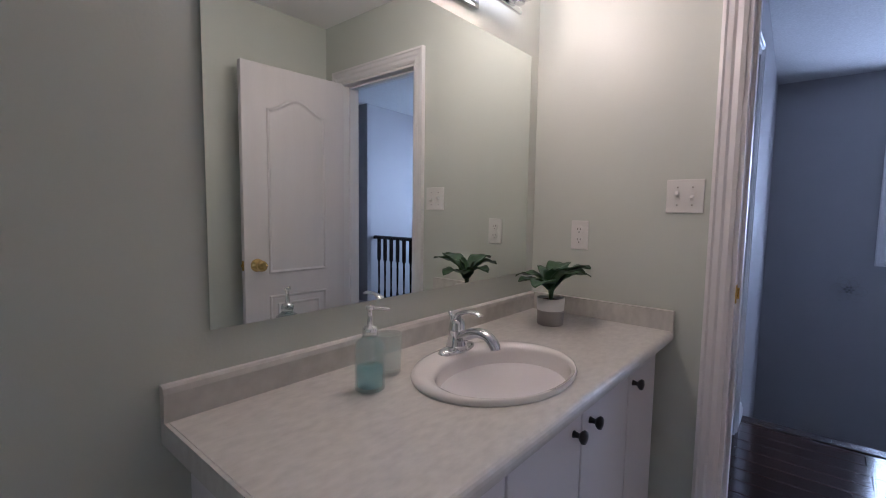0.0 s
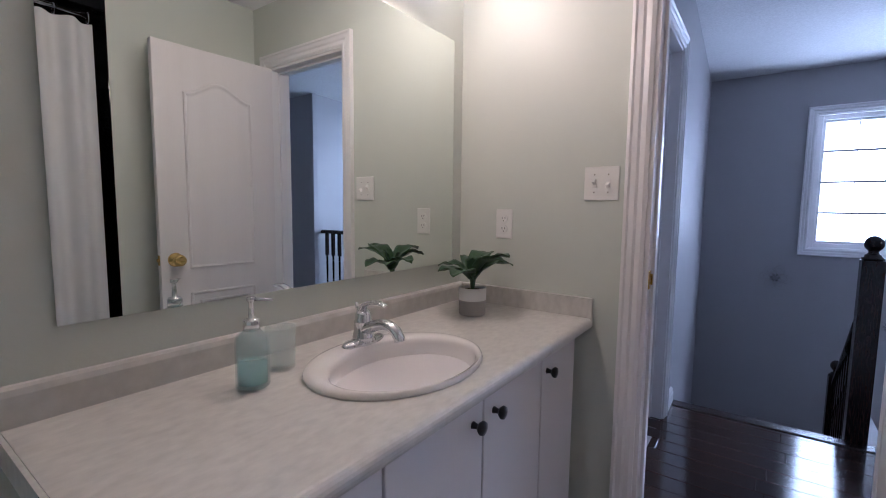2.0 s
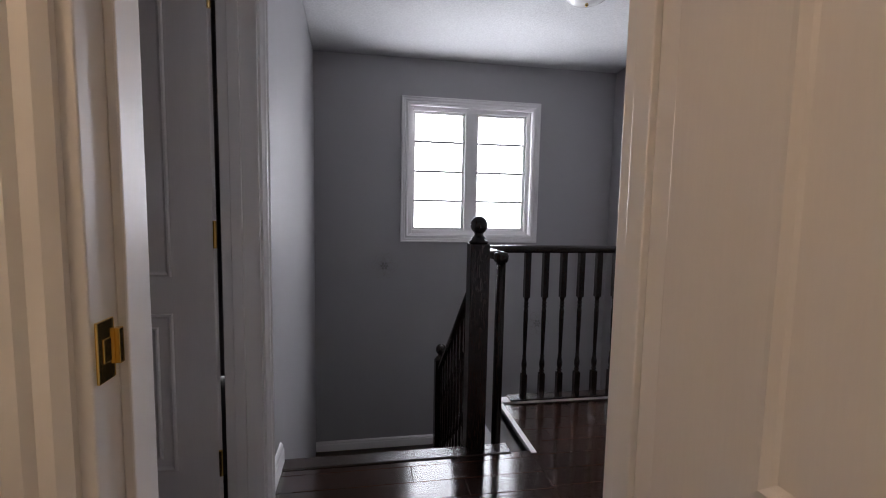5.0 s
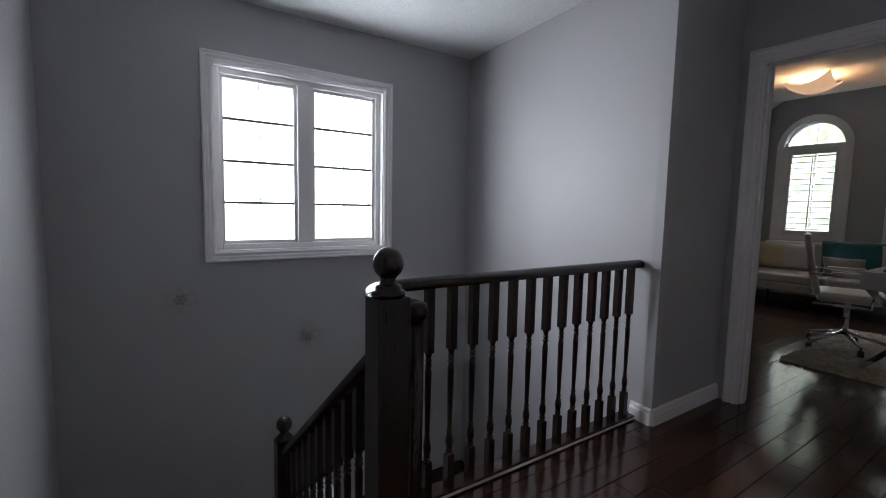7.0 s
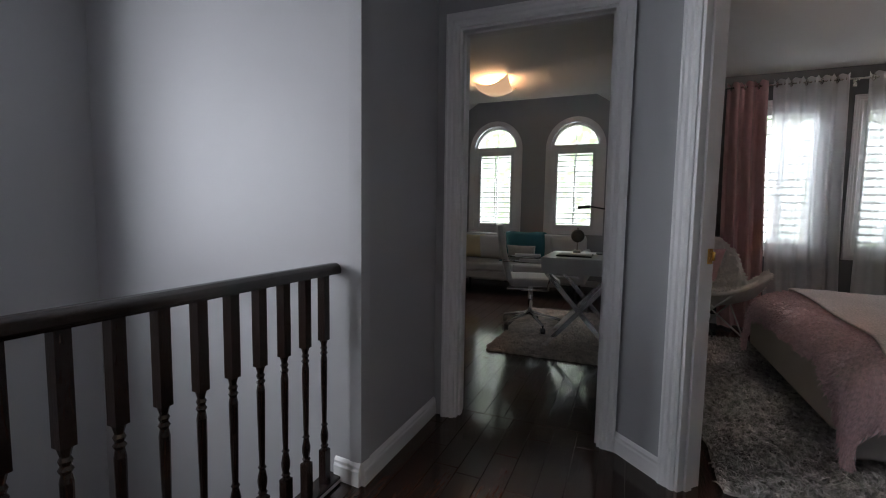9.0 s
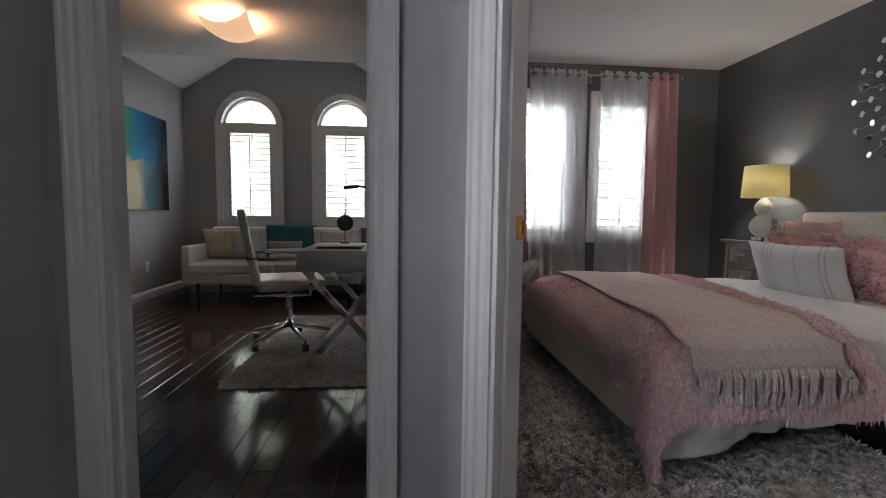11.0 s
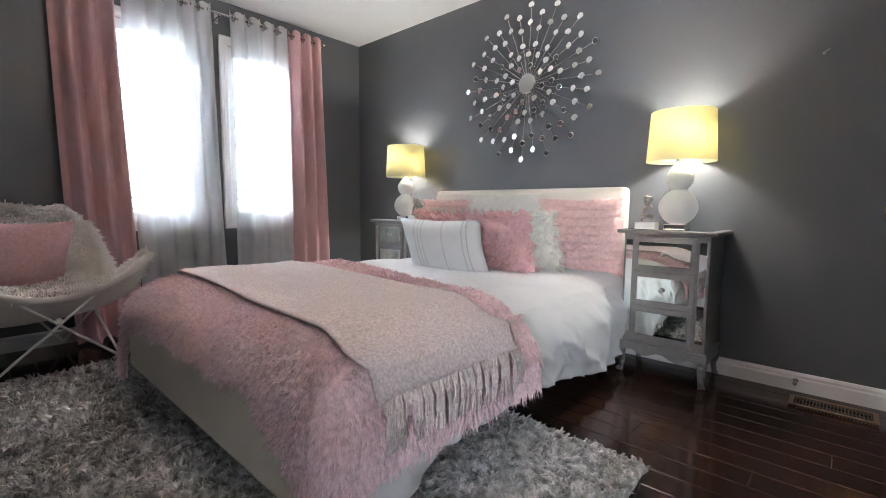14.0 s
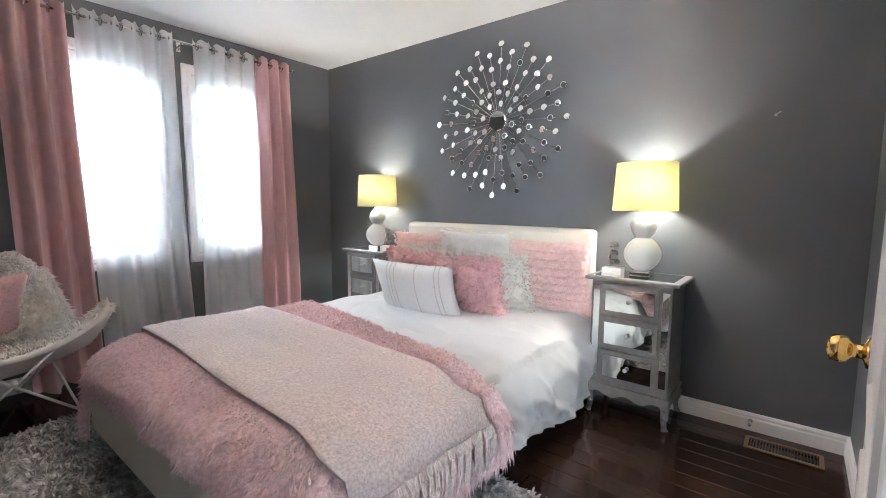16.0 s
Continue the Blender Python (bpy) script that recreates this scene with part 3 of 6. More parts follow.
def arch_window(y0, y1):
    zs, zt = 2.12, 2.50
    n = y1 - y0
    w = shutter_window("arched_window", y0 + 0.06, y1 - 0.06, 0.87, 2.10, OX, "arched window with white shutters under a fanlight", 14)
    r = n / 2
    m = pose(OX, y1, 0, 0, 0, -90)
    k = w.matrix_basis.inverted() @ m
    hh = zt - zs
    # wall corners above the arch
    bm = bmesh.new()
    pts = [(r - r * math.cos(math.pi * i / 24), zs + hh * math.sin(math.pi * i / 24)) for i in range(25)]
    for y in (0.0, 0.16):
        for (a, za), (b, zb) in zip(pts, pts[1:]):
            bm.faces.new([bm.verts.new(k @ Vector(p)) for p in ((a, y, za), (b, y, zb), (b, y, zt + 0.002), (a, y, zt + 0.002))])
    for (a, za), (b, zb) in zip(pts, pts[1:]):
        bm.faces.new([bm.verts.new(k @ Vector(p)) for p in ((a, 0, za), (b, 0, zb), (b, 0.16, zb), (a, 0.16, za))])
    obj("arch_corner", bm, OFFICE_WALL, w)
    # moulded arch and uprights
    bm = bmesh.new()
    path = [(0, 0.87), (0, zs)] + pts[1:-1] + [(n, zs), (n, 0.87)]
    prof = [(-0.004, 0.0), (-0.004, 0.014), (0.03, 0.018), (0.06, 0.024), (0.075, 0.022), (0.075, 0.0)]
    rings = []
    for i, (a, z) in enumerate(path):
        p0, p1 = path[max(0, i - 1)], path[min(len(path) - 1, i + 1)]
        t = Vector((p1[0] - p0[0], p1[1] - p0[1])).normalized()
        nx, nz = -t.y, t.x
        rings.append([bm.verts.new(k @ Vector((a + nx * o, -h, z + nz * o))) for o, h in prof])
    for ra, rb in zip(rings, rings[1:]):
        for i in range(len(prof) - 1):
            bm.faces.new((ra[i], rb[i], rb[i + 1], ra[i + 1]))
    bx(bm, -0.075, n + 0.075, -0.024, 0.002, 0.795, 0.87, k)
    obj("casing", bm, TRIM, w)
    bm = bmesh.new()
    bx(bm, 0, n, 0.0, 0.13, 2.10, 2.16, k)
    bx(bm, 0, 0.062, 0.0, 0.13, 0.87, 2.10, k)
    bx(bm, n - 0.062, n, 0.0, 0.13, 0.87, 2.10, k)
    for i in range(24):
        (a, za), (b, zb) = pts[i], pts[i + 1]
        q = 0.90
        v = [(a, za), (b, zb), (r + (b - r) * q, zs + (zb - zs) * q), (r + (a - r) * q, zs + (za - zs) * q)]
        lo = [bm.verts.new(k @ Vector((p[0], 0.06, p[1]))) for p in v]
        hi = [bm.verts.new(k @ Vector((p[0], 0.13, p[1]))) for p in v]
        bm.faces.new(lo)
        bm.faces.new((lo[2], lo[3], hi[3], hi[2]))
    for a in (45, 90, 135):
        rod(bm, k @ Vector((r, 0.10, 2.16)), k @ Vector((r + 0.92 * r * math.cos(radians(a)), 0.10, zs + 0.92 * hh * math.sin(radians(a)))), 0.004, 6)
    ball(bm, k @ Vector((r, 0.10, 2.17)), 0.022, 10, 6)
    obj("fanlight", bm, TRIM, w)


arch_window(*O1)
arch_window(*O2)


# ---- doors ----
def sweep_ring(bm, pts, m, side):
    prof = [(0.0, 0.0), (0.004, 0.007), (0.012, 0.008), (0.020, 0.002), (0.026, 0.0)]
    n = len(pts)
    c = Vector((sum(p[0] for p in pts) / n, sum(p[1] for p in pts) / n))
    rings = []
    for i in range(n):
        a, b, d = (Vector(pts[(i + k) % n]) for k in (-1, 0, 1))
        t = ((b - a).normalized() + (d - b).normalized()).normalized()
        q = Vector((-t.y, t.x))
        if q.dot(c - b) < 0:
            q = -q
        rings.append([bm.verts.new(m @ Vector((b.x + q.x * o, side * (0.0175 + h), b.y + q.y * o))) for o, h in prof])
    for i in range(n):
        ra, rb = rings[i], rings[(i + 1) % n]
        for j in range(len(prof) - 1):
            bm.faces.new((ra[j], rb[j], rb[j + 1], ra[j + 1]))


def panel_door(name, w, h, at, label, knob=True, flip=1):
    """A two-panel door with an arched upper panel; local x from the hinges, y through it."""
    d = empty(name, at)
    tagged(d, label, "door")
    bm = bmesh.new()
    bx(bm, 0, w, -0.0175, 0.0175, 0.012, h)
    obj("leaf", bm, DOOR, d, bevel=0.003)
    bm = bmesh.new()
    I = Matrix.Identity(4)
    a, b = 0.13, w - 0.13
    top = [(b - (b - a) * i / 16, h - 0.22 + 0.07 * (0.5 - 0.5 * math.cos(2 * math.pi * i / 16))) for i in range(17)]
    for side in (-1, 1):
        sweep_ring(bm, [(a, 0.86), (b, 0.86)] + top, I, side)
        sweep_ring(bm, [(a, 0.20), (b, 0.20), (b, 0.74), (a, 0.74)], I, side)
        sweep_ring(bm, [(a + 0.045, 0.245), (b - 0.045, 0.245), (b - 0.045, 0.695), (a + 0.045, 0.695)], I, side)
    obj("moulding", bm, DOOR, d)
    if knob:
        for sd in (-1, 1):
            bm = bmesh.new()
            m = Matrix.Translation((w - 0.065, 0, 0.912)) @ Matrix.Rotation(radians(-90 * sd), 4, "X") @ Matrix.Translation((0, 0, 0.0175))
            lathe(bm, [(0.034, 0), (0.035, 0.004), (0.030, 0.012), (0.016, 0.016), (0.013, 0.030), (0.018, 0.036), (0.027, 0.042), (0.029, 0.055), (0.027, 0.066), (0.018, 0.072), (0.014, 0.070), (0.002, 0.069)], 24, m)
            obj("knob", bm, BRASS, d, smooth=True)
        bm = bmesh.new()
        bx(bm, w - 0.001, w + 0.002, -0.0105, 0.0105, 0.887, 0.937)
        rod(bm, (w, 0, 0.912), (w + 0.009, 0, 0.912), 0.008, 12)
        obj("latch", bm, BRASS, d)
    bm = bmesh.new()
    for z in (0.22, 1.0, 1.75):
        rod(bm, (-0.006, 0.02 * flip, z - 0.045), (-0.006, 0.02 * flip, z + 0.045), 0.006, 8)
    obj("hinge", bm, BRASS, d)
    return d


def heading(p0, p1):
    return math.degrees(math.atan2(p1[1] - p0[1], p1[0] - p0[0]))


panel_door("bathroom_door", 0.61, 1.955, pose(0.390, 1.675, 0, 0, 0, heading((0.390, 1.675), (0.415, 1.08))), "white moulded two-panel bathroom door standing open", flip=1)
panel_door("bedroom_door", 0.75, 2.02, pose(2.322, 1.600, 0, 0, 0, -95.0), "white moulded two-panel bedroom door standing open", flip=-1)
panel_door("west_room_door", 0.80, 2.01, pose(-0.442, 2.80, 0, 0, 0, 178), "white panel door swung open against a wall", knob=False)


def strike(name, m):
    bm = bmesh.new()
    bx(bm, 0, 0.028, -0.0015, 0.0015, -0.03, 0.03, m)
    bx(bm, 0.028, 0.036, -0.006, 0.0015, -0.018, 0.018, m)
    bx(bm, 0.008, 0.020, -0.0025, 0.0, -0.012, 0.012, m)
    tagged(obj(name, bm, BRASS, bevel=0.0008), "small brass strike plate screwed to a door jamb", "strike plate")


strike("strike_plate", pose(-0.199, 1.688, 0.955, 0, 0, 90))
sx, sy = dg(0.690, 0.085)
strike("strike_plate", pose(sx, sy, 0.955, 0, 0, -45))


# ---- bathroom ----
v = empty("vanity", pose(0, 0, 0))
tagged(v, "white vanity cabinet with a marble laminate countertop", "vanity")
CT = 0.805
bm = bmesh.new()
bx(bm, -0.932, -0.425, 0.32, 1.615, 0.10, CT - 0.035)
bx(bm, -0.932, -0.48, 0.34, 1.60, 0.0, 0.10)
obj("body", bm, CABINET, v, bevel=0.003)
for a, b, k in ((0.33, 0.66, 0), (0.665, 0.995, 0.951), (1.0, 1.33, 1.046), (1.335, 1.610, 1.37)):
    bm = bmesh.new()
    bx(bm, -0.425, -0.407, a, b, 0.115, CT - 0.045)
    dr = obj("cabinet_door", bm, CABINET, v, bevel=0.004)
    if k:
        bm = bmesh.new()
        lathe(bm, [(0.009, 0), (0.007, 0.006), (0.006, 0.014), (0.012, 0.018), (0.0165, 0.024), (0.015, 0.030), (0.004, 0.033)], 18, Matrix.Translation((-0.407, k, 0.700)) @ Matrix.Rotation(radians(90), 4, "Y"))
        obj("handle", bm, BLACK, dr, smooth=True)
# countertop with a hole for the basin
SC, SA, SB = Vector((-0.615, 0.935, CT)), 0.190, 0.240
bm = bmesh.new()
outer, inner = [], []
X0, X1, Y0, Y1 = -0.913, -0.385, 0.28, 1.664
for i in range(64):
    a = 2 * math.pi * i / 64
    c, sn = math.cos(a), math.sin(a)
    k = min(((X1 if c > 0 else X0) - SC.x) / c if abs(c) > 1e-6 else 1e9, ((Y1 if sn > 0 else Y0) - SC.y) / sn if abs(sn) > 1e-6 else 1e9)
    outer.append((SC.x + c * k, SC.y + sn * k))
    inner.append((SC.x + 0.95 * SA * c, SC.y + 0.95 * SB * sn))
for q in ((X0, Y0), (X1, Y0), (X1, Y1), (X0, Y1)):
    j = min(range(64), key=lambda i: (outer[i][0] - q[0]) ** 2 + (outer[i][1] - q[1]) ** 2)
    outer[j] = q
ov, iv, il = [bm.verts.new((*p, CT)) for p in outer], [bm.verts.new((*p, CT)) for p in inner], [bm.verts.new((*p, CT - 0.035)) for p in inner]
for i in range(64):
    j = (i + 1) % 64
    bm.faces.new((ov[i], ov[j], iv[j], iv[i]))
    bm.faces.new((iv[i], iv[j], il[j], il[i]))
bx(bm, X0, X1, Y0 - 0.002, Y0 - 0.0005, CT - 0.038, CT - 0.0015)
# rolled front edge
for (p, q) in (((X1, Y0 - 0.002), (X1, Y1)),):
    ra = []
    for yy in (p[1], q[1]):
        ra.append([bm.verts.new((X1 + 0.018 * math.sin(math.pi * i / 10) - 0.0, yy, CT - 0.019 + 0.019 * math.cos(math.pi * i / 10))) for i in range(11)])
    for i in range(10):
        bm.faces.new((ra[0][i], ra[1][i], ra[1][i + 1], ra[0][i + 1]))
    bm.faces.new(ra[0])
obj("countertop", bm, MARBLE, v)
bm = bmesh.new()
prof = [(-0.933, CT), (-0.913, CT), (-0.911, CT + 0.055), (-0.914, CT + 0.066), (-0.921, CT + 0.070), (-0.933, CT + 0.070)]
ends = [[bm.verts.new((x, y, z)) for x, z in prof] for y in (0.272, 1.684)]
for i in range(5):
    bm.faces.new((ends[0][i], ends[1][i], ends[1][i + 1], ends[0][i + 1]))
bm.faces.new(ends[0])
bx(bm, -0.911, -0.372, 1.664, 1.683, CT - 0.03, CT + 0.070)
bx(bm, -0.933, -0.372, 0.272, 0.279, CT - 0.045, CT)
obj("backsplash", bm, MARBLE, v)
sk = empty("basin", pose(SC.x, SC.y, CT))
tagged(sk, "oval white ceramic drop-in basin in the countertop", "sink")
bm = bmesh.new()
rings = []
for f, z in [(1.0, 0.0), (1.012, 0.006), (1.0, 0.012), (0.96, 0.0155), (0.91, 0.015), (0.87, 0.011), (0.845, 0.003)] + [(0.84 * math.cos(radians(q)) ** 0.8 + 0.005, -0.135 * math.sin(radians(q)) ** 1.2) for q in range(4, 88, 6)]:
    sh = 0.028 if f < 0.85 else 0.028 * max(0, (0.99 - f) / 0.14)
    rings.append([bm.verts.new((SA * f * (0.94 if f < 0.9 else 1) * math.cos(2 * math.pi * i / 48) + sh, SB * f * math.sin(2 * math.pi * i / 48), z)) for i in range(48)])
for a, b in zip(rings, rings[1:]):
    for i in range(48):
        bm.faces.new((a[i], a[(i + 1) % 48], b[(i + 1) % 48], b[i]))
obj("bowl", bm, CERAMIC, sk, smooth=True)
bm = bmesh.new()
lathe(bm, [(0.002, -0.127), (0.020, -0.124), (0.023, -0.126), (0.023, -0.13)], 20, Matrix.Translation((0.028, 0, 0.001)))
obj("drain", bm, CHROME, sk, smooth=True)
fc = empty("faucet", pose(SC.x - 0.152, SC.y + 0.03, CT + 0.012) @ Matrix.Diagonal((0.92, 0.95, 0.84, 1)))
tagged(fc, "chrome single-lever faucet on the basin's rim", "faucet")
bm = bmesh.new()
rings = [[bm.verts.new((0.030 * f * math.cos(a), 0.078 * f * math.sin(a), z)) for a in [2 * math.pi * i / 32 for i in range(32)]] for f, z in ((1, 0), (1, 0.006), (0.9, 0.013), (0.5, 0.018))]
for a, b in zip(rings, rings[1:]):
    for i in range(32):
        bm.faces.new((a[i], a[(i + 1) % 32], b[(i + 1) % 32], b[i]))
bm.faces.new(rings[-1])
obj("base", bm, CHROME, fc, smooth=True)
bm = bmesh.new()
lathe(bm, [(0.036, 0.008), (0.031, 0.024), (0.027, 0.048), (0.026, 0.066), (0.0275, 0.070), (0.0275, 0.073), (0.025, 0.076), (0.024, 0.094), (0.019, 0.106), (0.004, 0.111)], 28)
obj("column", bm, CHROME, fc, smooth=True)
bm = bmesh.new()
pipe(bm, [(0.0, 0, 0.040), (0.045, 0, 0.064), (0.085, 0, 0.076), (0.118, 0, 0.068), (0.138, 0, 0.046), (0.142, 0, 0.034)], (0.024, 0.021, 0.019, 0.018, 0.017, 0.0165), 18, 0.85)
obj("spout", bm, CHROME, fc, smooth=True)
bm = bmesh.new()
pipe(bm, [(-0.006, 0, 0.098), (0.004, 0, 0.122), (0.032, 0, 0.136), (0.066, 0, 0.139), (0.088, 0, 0.132)], (0.020, 0.016, 0.013, 0.012, 0.010), 16, 0.55)
rod(bm, (-0.022, 0, 0.095), (-0.030, 0, 0.128), 0.0035, 8, 0.006)
obj("lever", bm, CHROME, fc, smooth=True)

sp = empty("soap_dispenser", pose(-0.755, 0.636, CT))
tagged(sp, "teal glass soap bottle with a chrome pump", "soap dispenser")
bm = bmesh.new()
lathe(bm, [(0.030, 0.002), (0.034, 0.006), (0.034, 0.100), (0.031, 0.112), (0.018, 0.122), (0.015, 0.128), (0.0125, 0.126), (0.028, 0.108), (0.030, 0.1), (0.030, 0.012), (0.004, 0.010)], 28)
obj("bottle", bm, TEAL_GLASS, sp, smooth=True)
bm = bmesh.new()
lathe(bm, [(0.0285, 0.011), (0.0285, 0.055), (0.001, 0.056)], 24)
obj("soap", bm, mat("teal_soap", (0.42, 0.74, 0.78), 0.2, alpha=0.55), sp, smooth=True)
bm = bmesh.new()
lathe(bm, [(0.017, 0.122), (0.017, 0.142), (0.014, 0.146), (0.006, 0.148), (0.005, 0.182), (0.009, 0.184), (0.009, 0.192), (0.002, 0.193)], 20)
rod(bm, (0.0, 0.0, 0.187), (0.035, 0.028, 0.186), 0.0045, 10, 0.003)
obj("pump", bm, CHROME, sp, smooth=True)
tm = empty("tumbler", pose(-0.803, 0.735, CT))
tagged(tm, "clear and teal bathroom glass tumbler", "tumbler")
bm = bmesh.new()
lathe(bm, [(0.028, 0.0), (0.032, 0.004), (0.035, 0.100), (0.033, 0.100), (0.030, 0.012), (0.004, 0.010)], 28)
obj("glass", bm, mat("pale_glass", (0.70, 0.90, 0.92), 0.03, stain=0.0, alpha=0.16), tm, smooth=True)

pp = empty("potted_plant", pose(-0.735, 1.468, CT))
tagged(pp, "green leafy plant in a white and grey pot", "plant")
bm = bmesh.new()
lathe(bm, [(0.044, 0.0), (0.047, 0.004), (0.0475, 0.052), (0.0485, 0.053), (0.048, 0.054)], 32)
obj("pot_base", bm, POT_GREY, pp, smooth=True)
bm = bmesh.new()
lathe(bm, [(0.048, 0.054), (0.0495, 0.098), (0.046, 0.098), (0.045, 0.088)], 32, caps=False)
obj("pot_rim", bm, WHITE, pp, smooth=True)
bm = bmesh.new()
lathe(bm, [(0.045, 0.085), (0.03, 0.089), (0.002, 0.090)], 20)
obj("soil", bm, SOIL, pp)
rng = random.Random(5)
for k in range(11):
    a = k * 2.4 + rng.uniform(-0.25, 0.25)
    inner = k > 7
    ln, wd = (0.075, 0.024) if inner else (rng.uniform(0.13, 0.165), rng.uniform(0.036, 0.046))
    rise, e0, e1 = rng.uniform(0.035, 0.060), (82 if inner else rng.uniform(32, 62)), (60 if inner else rng.uniform(-30, 0))
    stem = [Vector((0.004, 0, 0.0)), Vector((0.009, 0, rise))]
    spine, p = [], stem[-1].copy()
    for i in range(13):
        spine.append(p.copy())
        e = radians(e0 + (e1 - e0) * i / 12)
        p += Vector((math.cos(e), 0, math.sin(e))) * ln / 12
    m = pose(0, 0, 0.088, 0, 0, math.degrees(a))
    bm = bmesh.new()

    def leaf(u, w):
        i = min(12, int(round(u * 12)))
        half = wd * (0.10 + 0.90 * math.sin(math.pi * min(1, 0.08 + 0.92 * u ** 1.25)) ** 0.75) * (1 if u < 0.99 else 0.25)
        y = (2 * w - 1) * half
        return m @ (spine[i] + Vector((-0.10 * abs(y), y, 0.32 * abs(y) + 0.0035 * math.sin(16 * u + 5 * w + k))))
    grid(bm, 12, 6, leaf)
    pipe(bm, [m @ v for v in stem], (0.0026, 0.0022), 6)
    ob = obj("leaf", bm, LEAF, pp, smooth=True)
    md = ob.modifiers.new("thick", "SOLIDIFY")
    md.thickness = 0.0012

mi = empty("wall_mirror", pose(-0.935, 0, 0))
tagged(mi, "large frameless wall mirror above the vanity", "mirror")
box("mirror_glass", 0.001, 0.007, 0.365, 1.615, 0.963, 1.830, MIRROR, mi)


def plate(name, m, w, h, kind):
    p = empty(name, m)
    tagged(p, "white plastic double light switch plate" if kind == "switch" else "white plastic duplex outlet cover plate", "light switch" if kind == "switch" else "outlet")
    bm = bmesh.new()
    bx(bm, -w / 2, w / 2, -0.006, 0, -h / 2, h / 2)
    obj("cover", bm, WHITE, p, bevel=0.004)
    if kind == "switch":
        for sx_, up in ((-0.023, -1), (0.023, 1)):
            bm = bmesh.new()
            bx(bm, sx_ - 0.0055, sx_ + 0.0055, -0.021, -0.004, -0.007, 0.007, Matrix.Rotation(radians(32 * up), 4, "X"))
            bx(bm, sx_ - 0.008, sx_ + 0.008, -0.0075, -0.005, -0.014, 0.014)
            obj("toggle", bm, WHITE, p, bevel=0.001)
            for z in (-0.03, 0.03):
                bm = bmesh.new()
                lathe(bm, [(0.003, 0), (0.002, 0.0015)], 8, Matrix.Translation((sx_, -0.006, z)) @ Matrix.Rotation(radians(90), 4, "X"))
                obj("screw", bm, NICKEL, p)
    else:
        for z in (-0.020, 0.020):
            bm = bmesh.new()
            lathe(bm, [(0.0165, 0), (0.0165, 0.003), (0.015, 0.0035)], 20, Matrix.Translation((0, -0.006, z)) @ Matrix.Rotation(radians(90), 4, "X"))
            obj("socket", bm, WHITE, p)
            bm = bmesh.new()
            for x in (-0.006, 0.006):
                bx(bm, x - 0.001, x + 0.001, -0.0102, -0.009, z - 0.001, z + 0.007)
            bx(bm, -0.002, 0.002, -0.0102, -0.009, z - 0.010, z - 0.006)
            obj("slot", bm, BLACK, p)
    return p


plate("light_switch", pose(-0.362, 1.685, 1.271), 0.116, 0.114, "switch")
plate("outlet", pose(-0.728, 1.685, 1.123), 0.070, 0.114, "outlet")

vl = empty("vanity_light", pose(-0.935, 1.08, 1.93))
tagged(vl, "chrome bathroom wall light with glowing glass cube shades", "wall lamp")
bm = bmesh.new()
bx(bm, 0, 0.02, -0.16, 0.16, -0.05, 0.05)
bx(bm, 0.05, 0.065, -0.36, 0.36, -0.012, 0.006)
bx(bm, 0.02, 0.055, -0.015, 0.015, -0.012, 0.006)
obj("bar", bm, CHROME, vl, bevel=0.003)
CUBE = glow("lit_glass_cube", (1.0, 0.93, 0.84), 6)
for y in (-0.29, 0.0, 0.29):
    bm = bmesh.new()
    bx(bm, 0.06, 0.13, y - 0.035, y + 0.035, 0.02, 0.10)
    obj("shade", bm, CUBE, vl, bevel=0.006)
    bm = bmesh.new()
    rod(bm, (0.095, y, -0.008), (0.095, y, 0.02), 0.018, 12)
    bx(bm, 0.052, 0.138, y - 0.043, y + 0.043, 0.012, 0.018)
    obj("holder", bm, CHROME, vl)
    bulb("vanity_bulb", (-0.935 + 0.175, 1.08 + y, 1.985), (4.8 if y < 0.2 else 2.8), (1.0, 0.70, 0.43), 0.035)

# tub alcove: curtain on a rod
cu = empty("shower_curtain", pose(0.595, 0, 0))
tagged(cu, "white fabric shower curtain on a chrome rod", "curtain")
bm = bmesh.new()
grid(bm, 90, 8, lambda a, b: Vector((0.028 * math.sin(a * 62) + 0.012 * math.sin(a * 23 + 2), 0.91 - 1.1 * a, 2.0 - 1.85 * b)))
obj("cloth", bm, CURTAIN_WHITE, cu, smooth=True)
bm = bmesh.new()
rod(bm, (0, 0.95, 2.03), (0, -0.9, 2.03), 0.012, 12)
obj("curtain_rod", bm, CHROME, cu, smooth=True)
for k in range(9):
    y = 0.89 - k * 0.12
    bm = bmesh.new()
    for i in range(10):
        a, b = 2 * math.pi * i / 10, 2 * math.pi * (i + 1) / 10
        rod(bm, (0.02 * math.cos(a), y, 2.02 + 0.024 * math.sin(a)), (0.02 * math.cos(b), y, 2.02 + 0.024 * math.sin(b)), 0.002, 5)
    obj("ring", bm, CHROME, cu)
tb = empty("bathtub", pose(0, 0, 0))
tagged(tb, "white built-in bathtub behind the curtain", "bathtub")
bm = bmesh.new()
bx(bm, 0.64, 0.70, -0.895, 0.945, 0, 0.48)
bx(bm, 1.22, 1.295, -0.895, 0.945, 0, 0.48)
bx(bm, 0.70, 1.22, 0.86, 0.945, 0, 0.48)
bx(bm, 0.70, 1.22, -0.895, -0.80, 0, 0.48)
bx(bm, 0.70, 1.22, -0.80, 0.86, 0, 0.10)
obj("tub", bm, CERAMIC, tb, bevel=0.02)

# ---- hall and stairs ----

